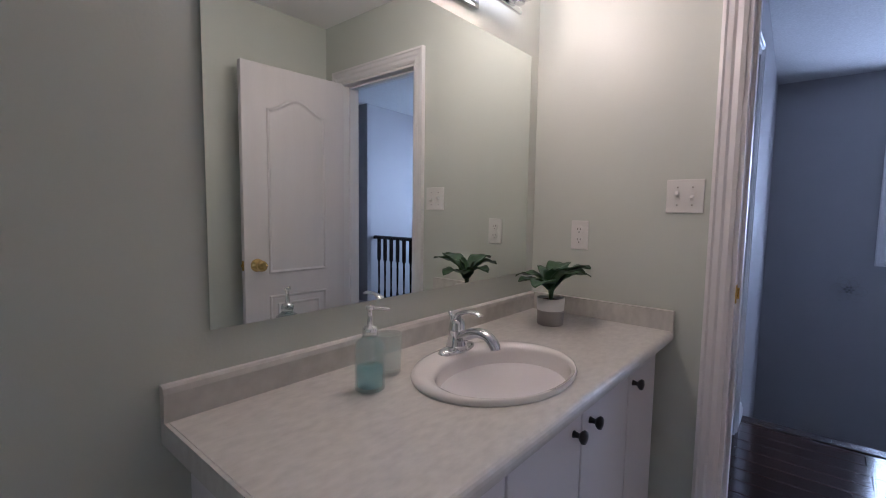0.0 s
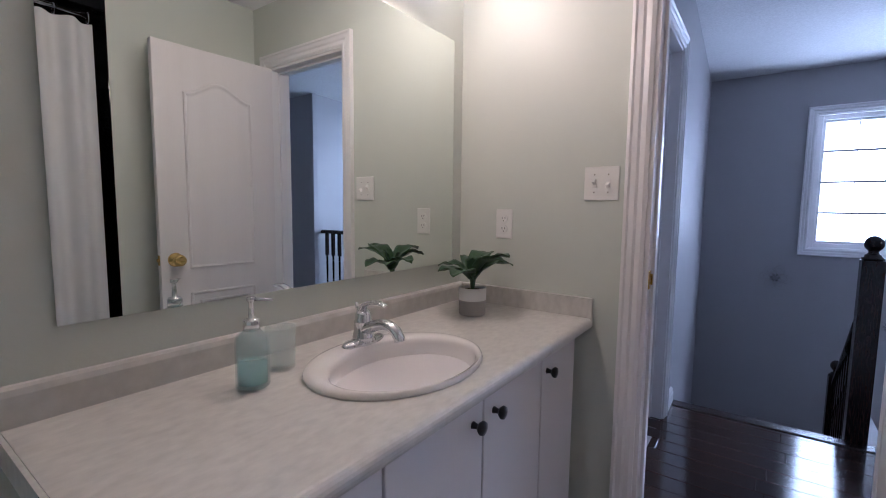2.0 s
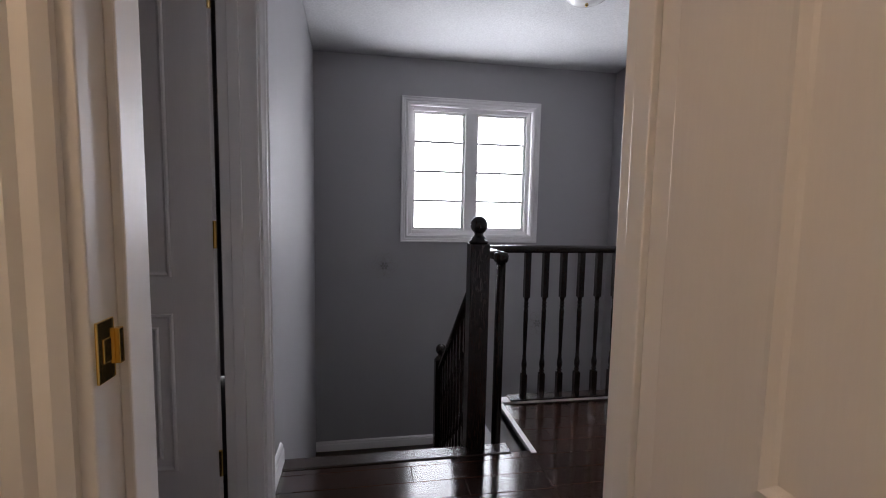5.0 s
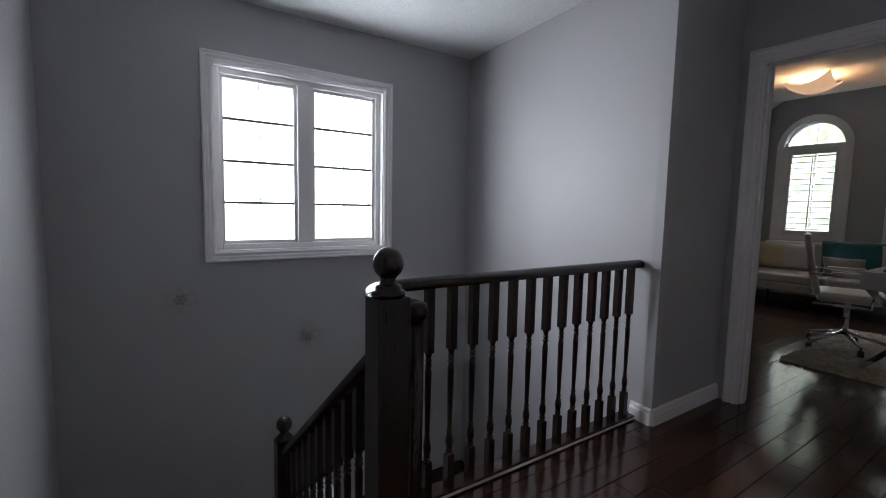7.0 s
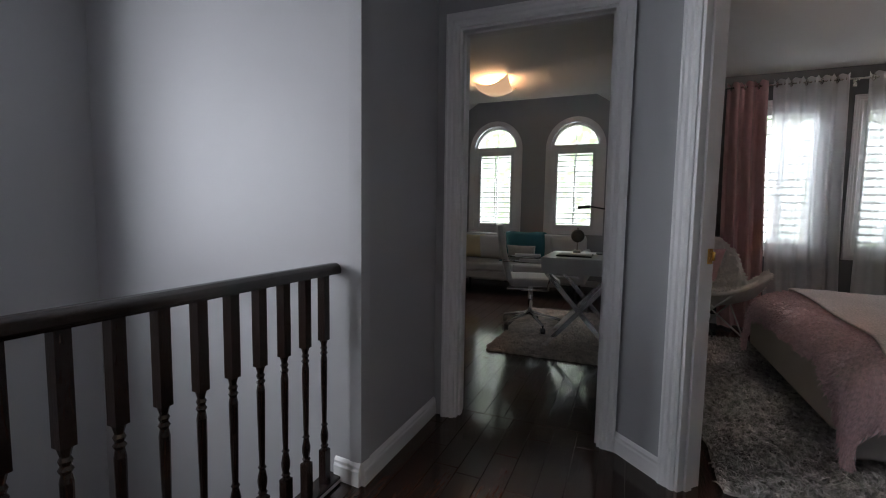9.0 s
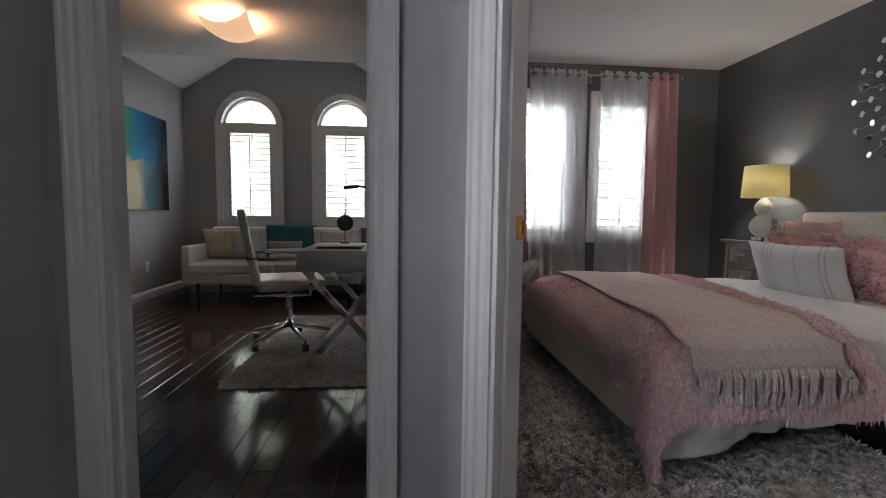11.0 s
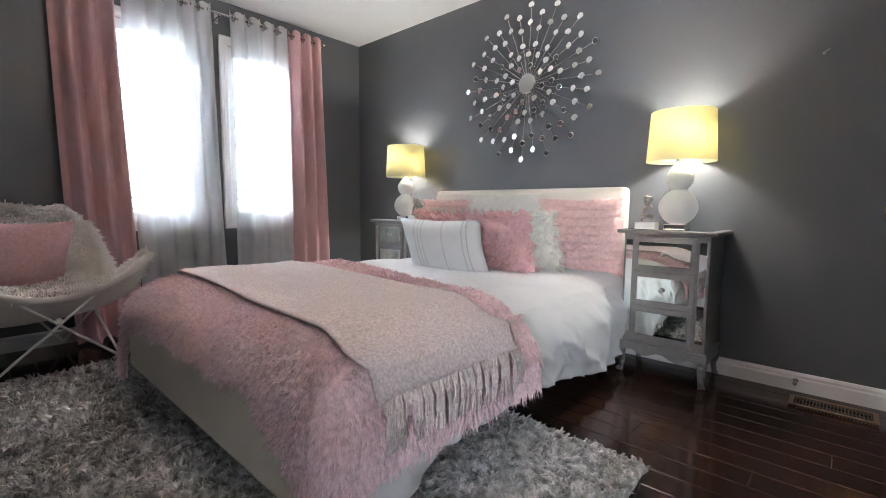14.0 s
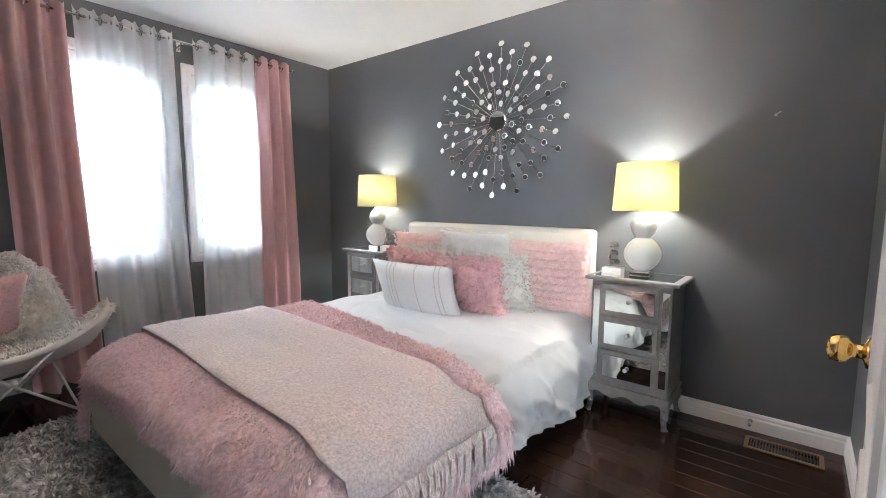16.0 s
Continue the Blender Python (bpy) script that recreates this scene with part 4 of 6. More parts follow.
def newel(at, z0, zs, label):
    """A square post with a cap and a ball, from z0 up to a shoulder at zs."""
    p = empty("newel_post", at)
    tagged(p, label, "newel post")
    bm = bmesh.new()
    bx(bm, -0.044, 0.044, -0.044, 0.044, z0, zs)
    obj("post", bm, RAILWOOD, p, bevel=0.006)
    bm = bmesh.new()
    lathe(bm, [(0.030, zs - 0.002), (0.043, zs + 0.002), (0.044, zs + 0.012), (0.034, zs + 0.015), (0.033, zs + 0.026), (0.024, zs + 0.030), (0.019, zs + 0.040), (0.022, zs + 0.048)], 24)
    ball(bm, (0, 0, zs + 0.082), 0.039, 20, 12, 1.05)
    obj("finial", bm, RAILWOOD, p, smooth=True)
    return p


def baluster_mesh(h, lo, hi):
    """Square foot and head with a turned middle, h tall."""
    bm = bmesh.new()
    a = 0.016
    bx(bm, -a, a, -a, a, 0, lo)
    bx(bm, -a, a, -a, a, h - hi, h)
    z0, z1 = lo, h - hi
    n = z1 - z0
    pr = [(0.0155, 0), (0.011, 0.02), (0.016, 0.035), (0.011, 0.05), (0.0155, 0.10), (0.016, 0.14), (0.011, 0.20), (0.009, 0.215), (0.014, 0.23), (0.009, 0.245), (0.010, 0.30), (0.0125, 0.62), (0.0135, 0.82), (0.010, 0.865), (0.015, 0.885), (0.010, 0.905), (0.014, 0.93), (0.010, 0.95), (0.0155, 1.0)]
    lathe(bm, [(r, z0 + n * q) for r, q in pr], 10)
    return bm


RY = 3.60
rl = empty("guard_rail", pose(0, RY, 0))
tagged(rl, "dark stained wooden stair guard rail with turned balusters", "railing")
HP = [(-0.030, 0.0), (-0.032, 0.014), (-0.026, 0.030), (-0.012, 0.040), (0.012, 0.040), (0.026, 0.030), (0.032, 0.014), (0.030, 0.0)]


def handrail(bm, pts):
    rings = []
    for i, p in enumerate(pts):
        a, b = Vector(pts[max(0, i - 1)]), Vector(pts[min(len(pts) - 1, i + 1)])
        t = (b - a).normalized()
        side = t.cross(Vector((0, 0, 1))).normalized()
        up = side.cross(t)
        rings.append([bm.verts.new(Vector(p) + side * x + up * z) for x, z in HP])
    for ra, rb in zip(rings, rings[1:]):
        for i in range(len(HP)):
            j = (i + 1) % len(HP)
            bm.faces.new((ra[i], rb[i], rb[j], ra[j]))
    bm.faces.new(rings[0])
    bm.faces.new(rings[-1][::-1])


bm = bmesh.new()
handrail(bm, [(2.318, 0, 0.862), (0.82, 0, 0.862), (0.76, -0.006, 0.862), (0.715, -0.025, 0.862), (0.68, -0.06, 0.862), (0.662, -0.11, 0.862), (0.656, -0.17, 0.862), (0.658, -0.23, 0.862), (0.668, -0.29, 0.862), (0.680, -0.345, 0.862)])
lathe(bm, [(0.028, -0.012), (0.034, -0.006), (0.036, 0.018), (0.030, 0.035), (0.008, 0.0405)], 22, pose(0.680, -0.345, 0.861))
bx(bm, 0.662, 0.698, -0.363, -0.327, -0.25, 0.862)
obj("handrail", bm, RAILWOOD, rl, smooth=True)
bme = baluster_mesh(0.865, 0.16, 0.26)
first = obj("baluster", bme, RAILWOOD, rl, at=pose(0.944, 0, 0))
for k in range(2, 14):
    o = new("baluster", first.data)
    o.parent, o.matrix_basis = rl, pose(0.835 + 0.1085 * k, 0, 0)
newel(pose(0.545, 3.165, 0), -0.22, 0.946, "dark stained oak newel post with a ball finial")
newel(pose(0.60, 4.42, -1.22), 0.0, 1.19, "lower dark oak newel post with a ball finial")
sr = empty("stair_rail", pose(0, 0, 0))
tagged(sr, "dark wooden sloping stair rail with turned balusters", "railing")
bm = bmesh.new()
handrail(bm, [(0.565, 3.19, 0.80), (0.60, 4.38, -0.10)])
obj("handrail", bm, RAILWOOD, sr, smooth=True)
sb = baluster_mesh(0.80, 0.16, 0.22)
first = obj("baluster", sb, RAILWOOD, sr, at=pose(0.58, 3.33, -0.10))
for k in range(1, 11):
    o = new("baluster", first.data)
    o.parent, o.matrix_basis = sr, pose(0.58 + 0.002 * k, 3.33 + 0.100 * k, -0.10 - 0.0772 * k)
# flight down and lower landing
for k in range(1, 6):
    box_ = box("stair_tread", -0.39, 0.66, 3.13 + 0.25 * (k - 1), 3.13 + 0.25 * k + 0.025, -0.20 * k - 0.035, -0.20 * k, PLANK, bevel=0.008)
    tagged(box_, "dark stained wooden stair tread", "stair tread", "treads of the stair")
    rz = box("stair_riser", -0.39, 0.655, 3.125 + 0.25 * (k - 1), 3.14 + 0.25 * (k - 1), -0.20 * k, -0.20 * (k - 1) - 0.036, PLANK)
    tagged(rz, "dark stained wooden stair riser", "stair riser", "risers of the stair")
tagged(box("floor_lower_landing", -0.42, 2.47, 4.36, 5.40, -1.26, -1.22, PLANK), "dark wood lower stair landing", "floor", kind="structure")
tagged(box("wall_stair_side", 0.662, 0.786, 3.10, 4.34, LOW, -0.24, HALL_WALL), "plain painted wall beside the stair", "wall", kind="structure")
tagged(box("floor_low", -0.42, 2.47, 3.2, 5.40, LOW - 0.05, LOW, PLANK), "dark lower storey floor", "floor", kind="structure")
baseboard((-0.415, 5.398), (0.78, 5.398), -1.22)
bm = bmesh.new()
bx(bm, 0.79, 0.815, 3.06, 3.64, -0.50, 0.004)
bx(bm, 0.815, 2.31, 3.57, 3.64, -0.30, 0.010)
tagged(obj("stair_fascia", bm, TRIM), "white painted trim edging the stairwell", "trim", kind="structure")
bm = bmesh.new()
bx(bm, 0.86, 2.318, 3.565, 3.645, 0.010, 0.022)
tagged(obj("rail_shoe", bm, RAILWOOD, bevel=0.004), "dark wooden strip under the balusters", "trim", kind="structure")
tagged(box("stair_nosing", -0.30, 0.70, 3.07, 3.155, -0.03, 0.006, RAILWOOD, bevel=0.006), "dark wooden nosing at the stair head", "trim", kind="structure")
tagged(box("wall_under_hall", -0.33, 2.40, 3.02, 3.10, LOW, -0.06, HALL_WALL), "plain wall under the hall floor", "wall", kind="structure")


def wire_flower(at, seed):
    """Wall ornament: wire petals round a jewelled middle."""
    f = empty("wall_flower", at)
    tagged(f, "wire flower wall ornament with a jewelled centre", "wall ornament", "wire flowers on the stair wall")
    r = random.Random(seed)
    bm = bmesh.new()
    for k in range(6):
        a = k * math.pi / 3 + r.uniform(-0.2, 0.2)
        for sc in (1.0, 0.75):
            pts = []
            for i in range(13):
                q = 2 * math.pi * i / 12
                u, w = 0.062 * sc * (1 - math.cos(q)), 0.042 * sc * math.sin(q)
                pts.append(Vector((u * math.cos(a) - w * math.sin(a), -0.012 - 0.10 * u, u * math.sin(a) + w * math.cos(a))))
            for p, q2 in zip(pts, pts[1:]):
                rod(bm, p, q2, 0.0013, 4)
    obj("petal", bm, PEWTER, f)
    bm = bmesh.new()
    for k in range(7):
        a = k * math.pi / 3
        rr = 0.0 if k == 6 else 0.026
        ball(bm, (rr * math.cos(a), -0.022 - (0.008 if k == 6 else 0), rr * math.sin(a)), 0.0105, 10, 7)
    obj("jewel", bm, JEWEL, f, smooth=True)


wire_flower(pose(0.216, 5.40, 0.556), 1)
wire_flower(pose(1.015, 5.40, 0.202), 2)
wire_flower(pose(1.74, 5.40, -0.03), 3)
hl = empty("hall_ceiling_light", pose(1.39, 3.925, HC))
tagged(hl, "round white glass ceiling light with a brass knob", "ceiling light")
bm = bmesh.new()
lathe(bm, [(0.15, 0), (0.15, -0.015), (0.14, -0.02), (0.12, -0.05), (0.07, -0.075), (0.003, -0.082)], 32)
obj("bowl", bm, mat("opal_glass", (0.8, 0.8, 0.78), 0.15), hl, smooth=True)
bm = bmesh.new()
lathe(bm, [(0.010, -0.080), (0.012, -0.09), (0.003, -0.098)], 14)
obj("knob", bm, BRASS, hl, smooth=True)


# ---- bedroom ----
def bed_top(x, y):
    """Height of the made bed's top: rounded towards the sides and the foot."""
    ex = max(0, abs(x - 4.18) - 0.66) / 0.16
    ey = max(0, y - 1.38) / 0.18
    return 0.515 - 0.05 * min(1, ex * ex) - 0.05 * min(1, ey * ey) + 0.006 * math.sin(5 * x + 3 * y) * math.sin(4 * y - x)


def drape(u, v, y0, y1, hang_w, hang_e, lift, fold, wave=14.0, skew=0.0, xe=5.0):
    """A cloth over the bed: u from the west hem over the top to the east hem, v along the bed. Hems hang down."""
    xw = 3.36
    wide = xe - xw
    total = hang_w + wide + hang_e
    d = u * total
    y = y0 + (y1 - y0) * v
    if d < hang_w:
        k = (hang_w - d) / max(hang_w, 1e-3)
        yy = y + skew * 1.0
        out = fold * k * (0.6 + 0.5 * math.sin(wave * yy + 2 * math.sin(3 * yy)) + 0.3 * math.sin(2.3 * wave * yy))
        a = min(1, (hang_w - d) / 0.12)
        return Vector((xw - 0.05 * a - out - lift, yy, bed_top(xw, min(yy, 1.5)) - (hang_w - d) + 0.06 * a * (1 - a) + lift * (1 - a)))
    if d <= hang_w + wide:
        x = xw + (d - hang_w)
        yy = y + skew * (1 - (x - xw) / wide)
        return Vector((x, yy, bed_top(x, yy) + lift))
    k = (d - hang_w - wide) / max(hang_e, 1e-3)
    out = fold * k * (0.6 + 0.5 * math.sin(wave * y))
    a = min(1, (d - hang_w - wide) / 0.12)
    return Vector((xe + 0.04 * a + out + lift, y, bed_top(xe, y) - (d - hang_w - wide) + lift * (1 - a)))


def puff(p, depth=0.37):
    """How far bedding swells out over the bed's west side at a place below the top."""
    if p.x >= 3.36:
        return 0.0
    k = max(0.0, min(1.0, (0.465 - p.z) / depth))
    return 0.026 * math.sin(math.pi * min(1.0, k * 1.15)) ** 0.8 + 0.012 * k


bed = empty("bed", pose(0, 0, 0))
tagged(bed, "ivory upholstered double bed made with white bedding", "bed")
bm = bmesh.new()
bx(bm, 3.405, 4.985, -0.695, -0.60, 0.05, 1.045)
obj("headboard", bm, UPHOLSTERY, bed, bevel=0.03)
bm = bmesh.new()
bx(bm, 3.40, 4.96, 1.47, 1.60, 0.12, 0.39)
bx(bm, 3.40, 3.46, -0.60, 1.47, 0.12, 0.38)
bx(bm, 4.90, 4.96, -0.60, 1.47, 0.12, 0.38)
obj("bed_frame", bm, UPHOLSTERY, bed, bevel=0.025)
bm = bmesh.new()
bx(bm, 3.46, 4.90, -0.60, 1.46, 0.24, 0.44)
obj("mattress", bm, COMFORTER, bed, bevel=0.03)
for x in (3.46, 4.90):
    for y in (-0.5, 1.44):
        bm = bmesh.new()
        lathe(bm, [(0.022, 0), (0.034, 0.13)], 10, Matrix.Translation((x, y, 0)))
        obj("leg", bm, DARKWOOD, bed)

cf = empty("comforter", pose(0, 0, 0))
tagged(cf, "white quilted comforter hanging in folds over the bed", "comforter")
bm = bmesh.new()


def comf(u, v):
    y = -0.56 + 2.06 * v
    hang = 0.37 - 0.11 * math.exp(-((y - 0.70) / 0.42) ** 2) + 0.05 * max(0, (y - 1.2) / 0.3) + 0.012 * noise.noise(Vector((0, y * 5, 4)))
    p = drape(u, v, -0.56, 1.50, hang, 0.30, 0.0, 0.0, 15)
    q = 0.010 * (abs(math.sin(math.pi * (p.y + 0.1) / 0.52)) ** 0.4 + abs(math.sin(math.pi * (p.x - 0.05) / 0.52)) ** 0.4)
    crease = 0.5 - abs(noise.noise(Vector((p.x * 3.1, p.y * 3.4 + 0.8 * p.x, 7.3))))
    if p.x >= 3.36:
        return p + Vector((0, 0, q + 0.10 * crease ** 3 - 0.006))
    k = max(0.0, min(1.0, (0.465 - p.z) / max(0.05, hang)))
    fold = noise.noise(Vector((1.7, p.y * 5.2 + 1.3 * k, 0.6 * k))) + 0.55 * noise.noise(Vector((8.1, p.y * 12.0 - 2.2 * k, 1.4 * k)))
    ridge = (0.5 - abs(noise.noise(Vector((3.3, p.y * 7.0 + 2.5 * k, 2.1 * k + 5))))) ** 2
    bulge = puff(p)
    corner = max(0.0, (p.y - 1.25) / 0.25)
    return p + Vector((-bulge - (0.042 * k + 0.006) * fold - 0.085 * ridge * min(1, 3 * k), 0.10 * corner * k * k, 0.0))


grid(bm, 170, 200, comf)
ob = obj("cover", bm, COMFORTER, cf, smooth=True)
md = ob.modifiers.new("thick", "SOLIDIFY")
md.thickness = 0.008

# long-haired pink throw over the foot of the bed
ft = empty("fur_throw", pose(0, 0, 0))
tagged(ft, "fluffy pink faux fur throw over the bed's foot", "throw")


def fur_at(u, v):
    if v < 0.72:
        p = drape(u, v / 0.72, 0.40, 1.50, 0.20, 0.22, 0.030, 0.014, 11, skew=0.28 * (1 - v / 0.72))
        return p - Vector((puff(p) + (0.016 if p.x < 3.36 else 0), 0, 0))
    p = drape(u, 1.0, 0.40, 1.50, 0.20, 0.22, 0.030, 0.014, 11, skew=0.0)
    p.x -= puff(p) + (0.016 if p.x < 3.36 else 0)
    k = (v - 0.72) / 0.28
    east = max(0.0, min(1.0, (p.x - 3.35) / 1.6))
    drop = 0.09 + 0.24 * max(0.0, 1 - east / 0.17) ** 1.3 + 0.06 * east ** 3
    ang = min(1, k * 3) * math.pi / 2
    return Vector((p.x, 1.50 + 0.085 * math.sin(ang) + 0.01 * math.sin(20 * p.x) * k, p.z - 0.05 * (1 - math.cos(ang)) - drop * k))


bm = bmesh.new()
grid(bm, 90, 70, fur_at)
ob = obj("cloth", bm, PINK_FUR, ft, smooth=True)
md = ob.modifiers.new("thick", "SOLIDIFY")
md.thickness = 0.010
rng = random.Random(11)
spots = []
for k in range(44000):
    u, v = rng.random() ** 1.15, rng.random()
    p = fur_at(u, v)
    n = (fur_at(min(1, u + 0.004), v) - p).cross(fur_at(u, min(1, v + 0.004)) - p)
    if n.length < 1e-9:
        continue
    n.normalize()
    if n.z < -0.2:
        n = -n
    if not (3.42 < p.x < 4.80 and 0.90 < p.y < 1.34 or p.x < 3.42 and 0.90 < p.y < 1.42 and p.z > 0.36):
        spots.append((p, n))
bm = bmesh.new()


def fur_flow(p):
    """Which way the fur lies: off the edges and down, with swirls."""
    side = 1.0 if p.x < 3.38 else 0.25
    return Vector((-0.35 + 0.5 * noise.noise(p * 7), 0.45 + 0.5 * noise.noise(p * 7 + Vector((5, 2, 9))), -0.9 * side))


tufts(bm, spots, 0.044, 0.0038, rng, fur_flow, 0.8)
tagged(obj("pile", bm, PINK_FUR, ft), "long pink fur pile", kind="stuff")

# knitted throw with a fringe
kt = empty("knit_throw", pose(0, 0, 0))
tagged(kt, "beige knitted throw with a knotted fringe across the bed", "throw")


def knit_at(u, v):
    p = drape(u, v, 0.75, 1.38, 0.075, 0.02, 0.066, 0.006, 9, skew=0.10 - 0.02 * v, xe=4.86) + Vector((0, 0, 0.003 * math.sin(9 * u + 7 * v) + 0.006 * noise.noise(Vector((u * 4, v * 9, 2)))))
    return p - Vector((puff(p) + (0.034 if p.x < 3.36 else 0), 0, 0))


bm = bmesh.new()
grid(bm, 80, 40, knit_at)
ob = obj("cloth", bm, THROW, kt, smooth=True)
md = ob.modifiers.new("thick", "SOLIDIFY")
md.thickness = 0.008
bm = bmesh.new()
for k in range(36):
    p = knit_at(0.0, (k + 0.5) / 36)
    p = p + Vector((-0.004, 0, 0.004))
    s1, s2 = rng.uniform(-0.012, 0.012), rng.uniform(-0.02, 0.02)
    q = [p, p + Vector((-0.012, s1, -0.03)), p + Vector((-0.016 + rng.uniform(-0.006, 0.006), s1 + s2 * 0.4, -0.08)), p + Vector((-0.014 + rng.uniform(-0.008, 0.01), s1 + s2, -0.125 - rng.uniform(0, 0.02)))]
    ball(bm, q[1], 0.007, 6, 5)
    for w in (-0.0035, 0.0, 0.0035):
        o = Vector((rng.uniform(-0.002, 0.002), w, 0))
        for a, b in zip(q, q[1:]):
            rod(bm, a + o, b + o * 2, 0.0035, 5, 0.003)
tagged(obj("fringe", bm, FRINGE, kt), "twisted beige yarn fringe")


def cushion_fn(w, h, t):
    def fn(a, b, side):
        x, z = (a - 0.5) * w, (b - 0.5) * h
        e = (1 - abs(2 * a - 1) ** 2.6) * (1 - abs(2 * b - 1) ** 2.6)
        pin = 1 - 0.07 * (1 - abs(2 * b - 1)) * abs(2 * a - 1) ** 3
        pin2 = 1 - 0.07 * (1 - abs(2 * a - 1)) * abs(2 * b - 1) ** 3
        return Vector((x * pin, side * t / 2 * max(0, e) ** 0.55, z * pin2))
    return fn


def cushion(name, w, h, t, at, material, label):
    c = empty(name, at)
    tagged(c, label, "pillow", "pillows on the bed" if "bed" in label else "")
    fn = cushion_fn(w, h, t)
    bm = bmesh.new()
    for side in (-1, 1):
        grid(bm, 24, 18, lambda a, b: fn(a, b, side))
    bmesh.ops.remove_doubles(bm, verts=bm.verts, dist=0.0005)
    obj("cover", bm, material, c, smooth=True)
    return c, fn


def fur_cushion(w, h, t, at, material, label, rolls, seed, length=0.02):
    c, fn = cushion("fur_pillow", w, h, t, at, material, label)
    r = random.Random(seed)
    sp_ = []
    for k in range(9000):
        a, b, side = r.random(), r.random(), (1 if r.random() < 0.85 else -1)
        p = fn(a, b, side)
        z = abs(math.sin(math.pi * rolls * b)) if rolls else 1
        n = Vector((0.3 * (2 * a - 1), side, 0.5 * (2 * b - 1))).normalized()
        sp_.append((p + n * 0.022 * z ** 0.7, n))
    bm = bmesh.new()
    if rolls:
        for side in (-1, 1):
            grid(bm, 20, rolls * 6, lambda a, b: fn(a, b, side) + Vector((0, side * 0.024 * abs(math.sin(math.pi * rolls * b)) ** 0.7 * (1 - abs(2 * a - 1) ** 8), 0)))
    blades(bm, sp_, length, 0.0016, r, 1.0, 0.3)
    tagged(obj("pile", bm, material, c), "soft fur pile", kind="stuff")


def ruffle_cushion(w, h, t, at, material, label, seed):
    c, fn = cushion("ruffle_pillow", w, h, t, at, material, label)
    r = random.Random(seed)
    bm = bmesh.new()
    for k in range(420):
        a, b, side = r.random(), r.random(), (1 if r.random() < 0.88 else -1)
        if k % 4 == 0:
            if r.random() < 0.5:
                a = r.choice((0.0, 1.0))
            else:
                b = r.choice((0.0, 1.0))
        p = fn(a, b, side)
        n = Vector((1.2 * (2 * a - 1) ** 3, side, 1.2 * (2 * b - 1) ** 3)).normalized()
        t1 = n.cross(Vector((r.gauss(0, 1), r.gauss(0, 1), r.gauss(0, 1)))).normalized()
        t2 = n.cross(t1)
        s, ph = r.uniform(0.020, 0.034), r.uniform(0, 6)
        top, mid, low = [], [], []
        for i in range(9):
            q = (i / 8 - 0.5) * 2.6
            d = t1 * math.sin(q) + t2 * (math.cos(q) * 0.6)
            low.append(bm.verts.new(p))
            mid.append(bm.verts.new(p + d * s * 0.55 + n * (0.022 + 0.006 * math.sin(5 * q + ph))))
            top.append(bm.verts.new(p + d * s + n * (0.024 + 0.017 * math.sin(7 * q + ph))))
        for i in range(8):
            bm.faces.new((low[i], low[i + 1], mid[i + 1], mid[i]))
            bm.faces.new((mid[i], mid[i + 1], top[i + 1], top[i]))
    tagged(obj("ruffle", bm, material, c, smooth=True), "gathered fabric ruffles", kind="stuff")


fur_cushion(0.52, 0.47, 0.12, pose(3.625, -0.50, 0.745, -14), BLUSH_FUR, "blush fur pillow in padded rolls on the bed", 9, 21)
fur_cushion(0.52, 0.47, 0.12, pose(4.70, -0.50, 0.745, -14), BLUSH_FUR, "blush fur pillow in padded rolls on the bed", 9, 22)
fur_cushion(0.56, 0.44, 0.12, pose(4.20, -0.50, 0.785, -12), IVORY_FUR, "fluffy ivory fur pillow on the bed", 0, 23, 0.03)
ruffle_cushion(0.44, 0.38, 0.12, pose(3.925, -0.33, 0.690, -20), IVORY_RUFFLE, "ivory ruffled pillow on the bed", 31)
ruffle_cushion(0.44, 0.38, 0.12, pose(4.47, -0.34, 0.700, -20), IVORY_RUFFLE, "ivory ruffled pillow on the bed", 32)
ruffle_cushion(0.44, 0.40, 0.13, pose(4.46, -0.17, 0.685, -22), PINK_RUFFLE, "deep pink ruffled pillow on the bed", 33)
ruffle_cushion(0.40, 0.40, 0.13, pose(3.965, -0.12, 0.685, -22, 0, 4), PINK_RUFFLE, "pink ruffled pillow on the bed", 34)
c, fn = cushion("satin_pillow", 0.64, 0.37, 0.14, pose(4.26, 0.09, 0.665, -20, 0, 2), SATIN, "white satin pillow with silver sequin stripes on the bed")
for a0 in (0.12, 0.17, 0.40, 0.66, 0.71, 0.76):
    bm = bmesh.new()
    grid(bm, 2, 18, lambda a, b: fn(a0 + 0.014 * a, b, 1) + Vector((0, 0.0025, 0)))
    obj("stripe", bm, SEQUIN, c)


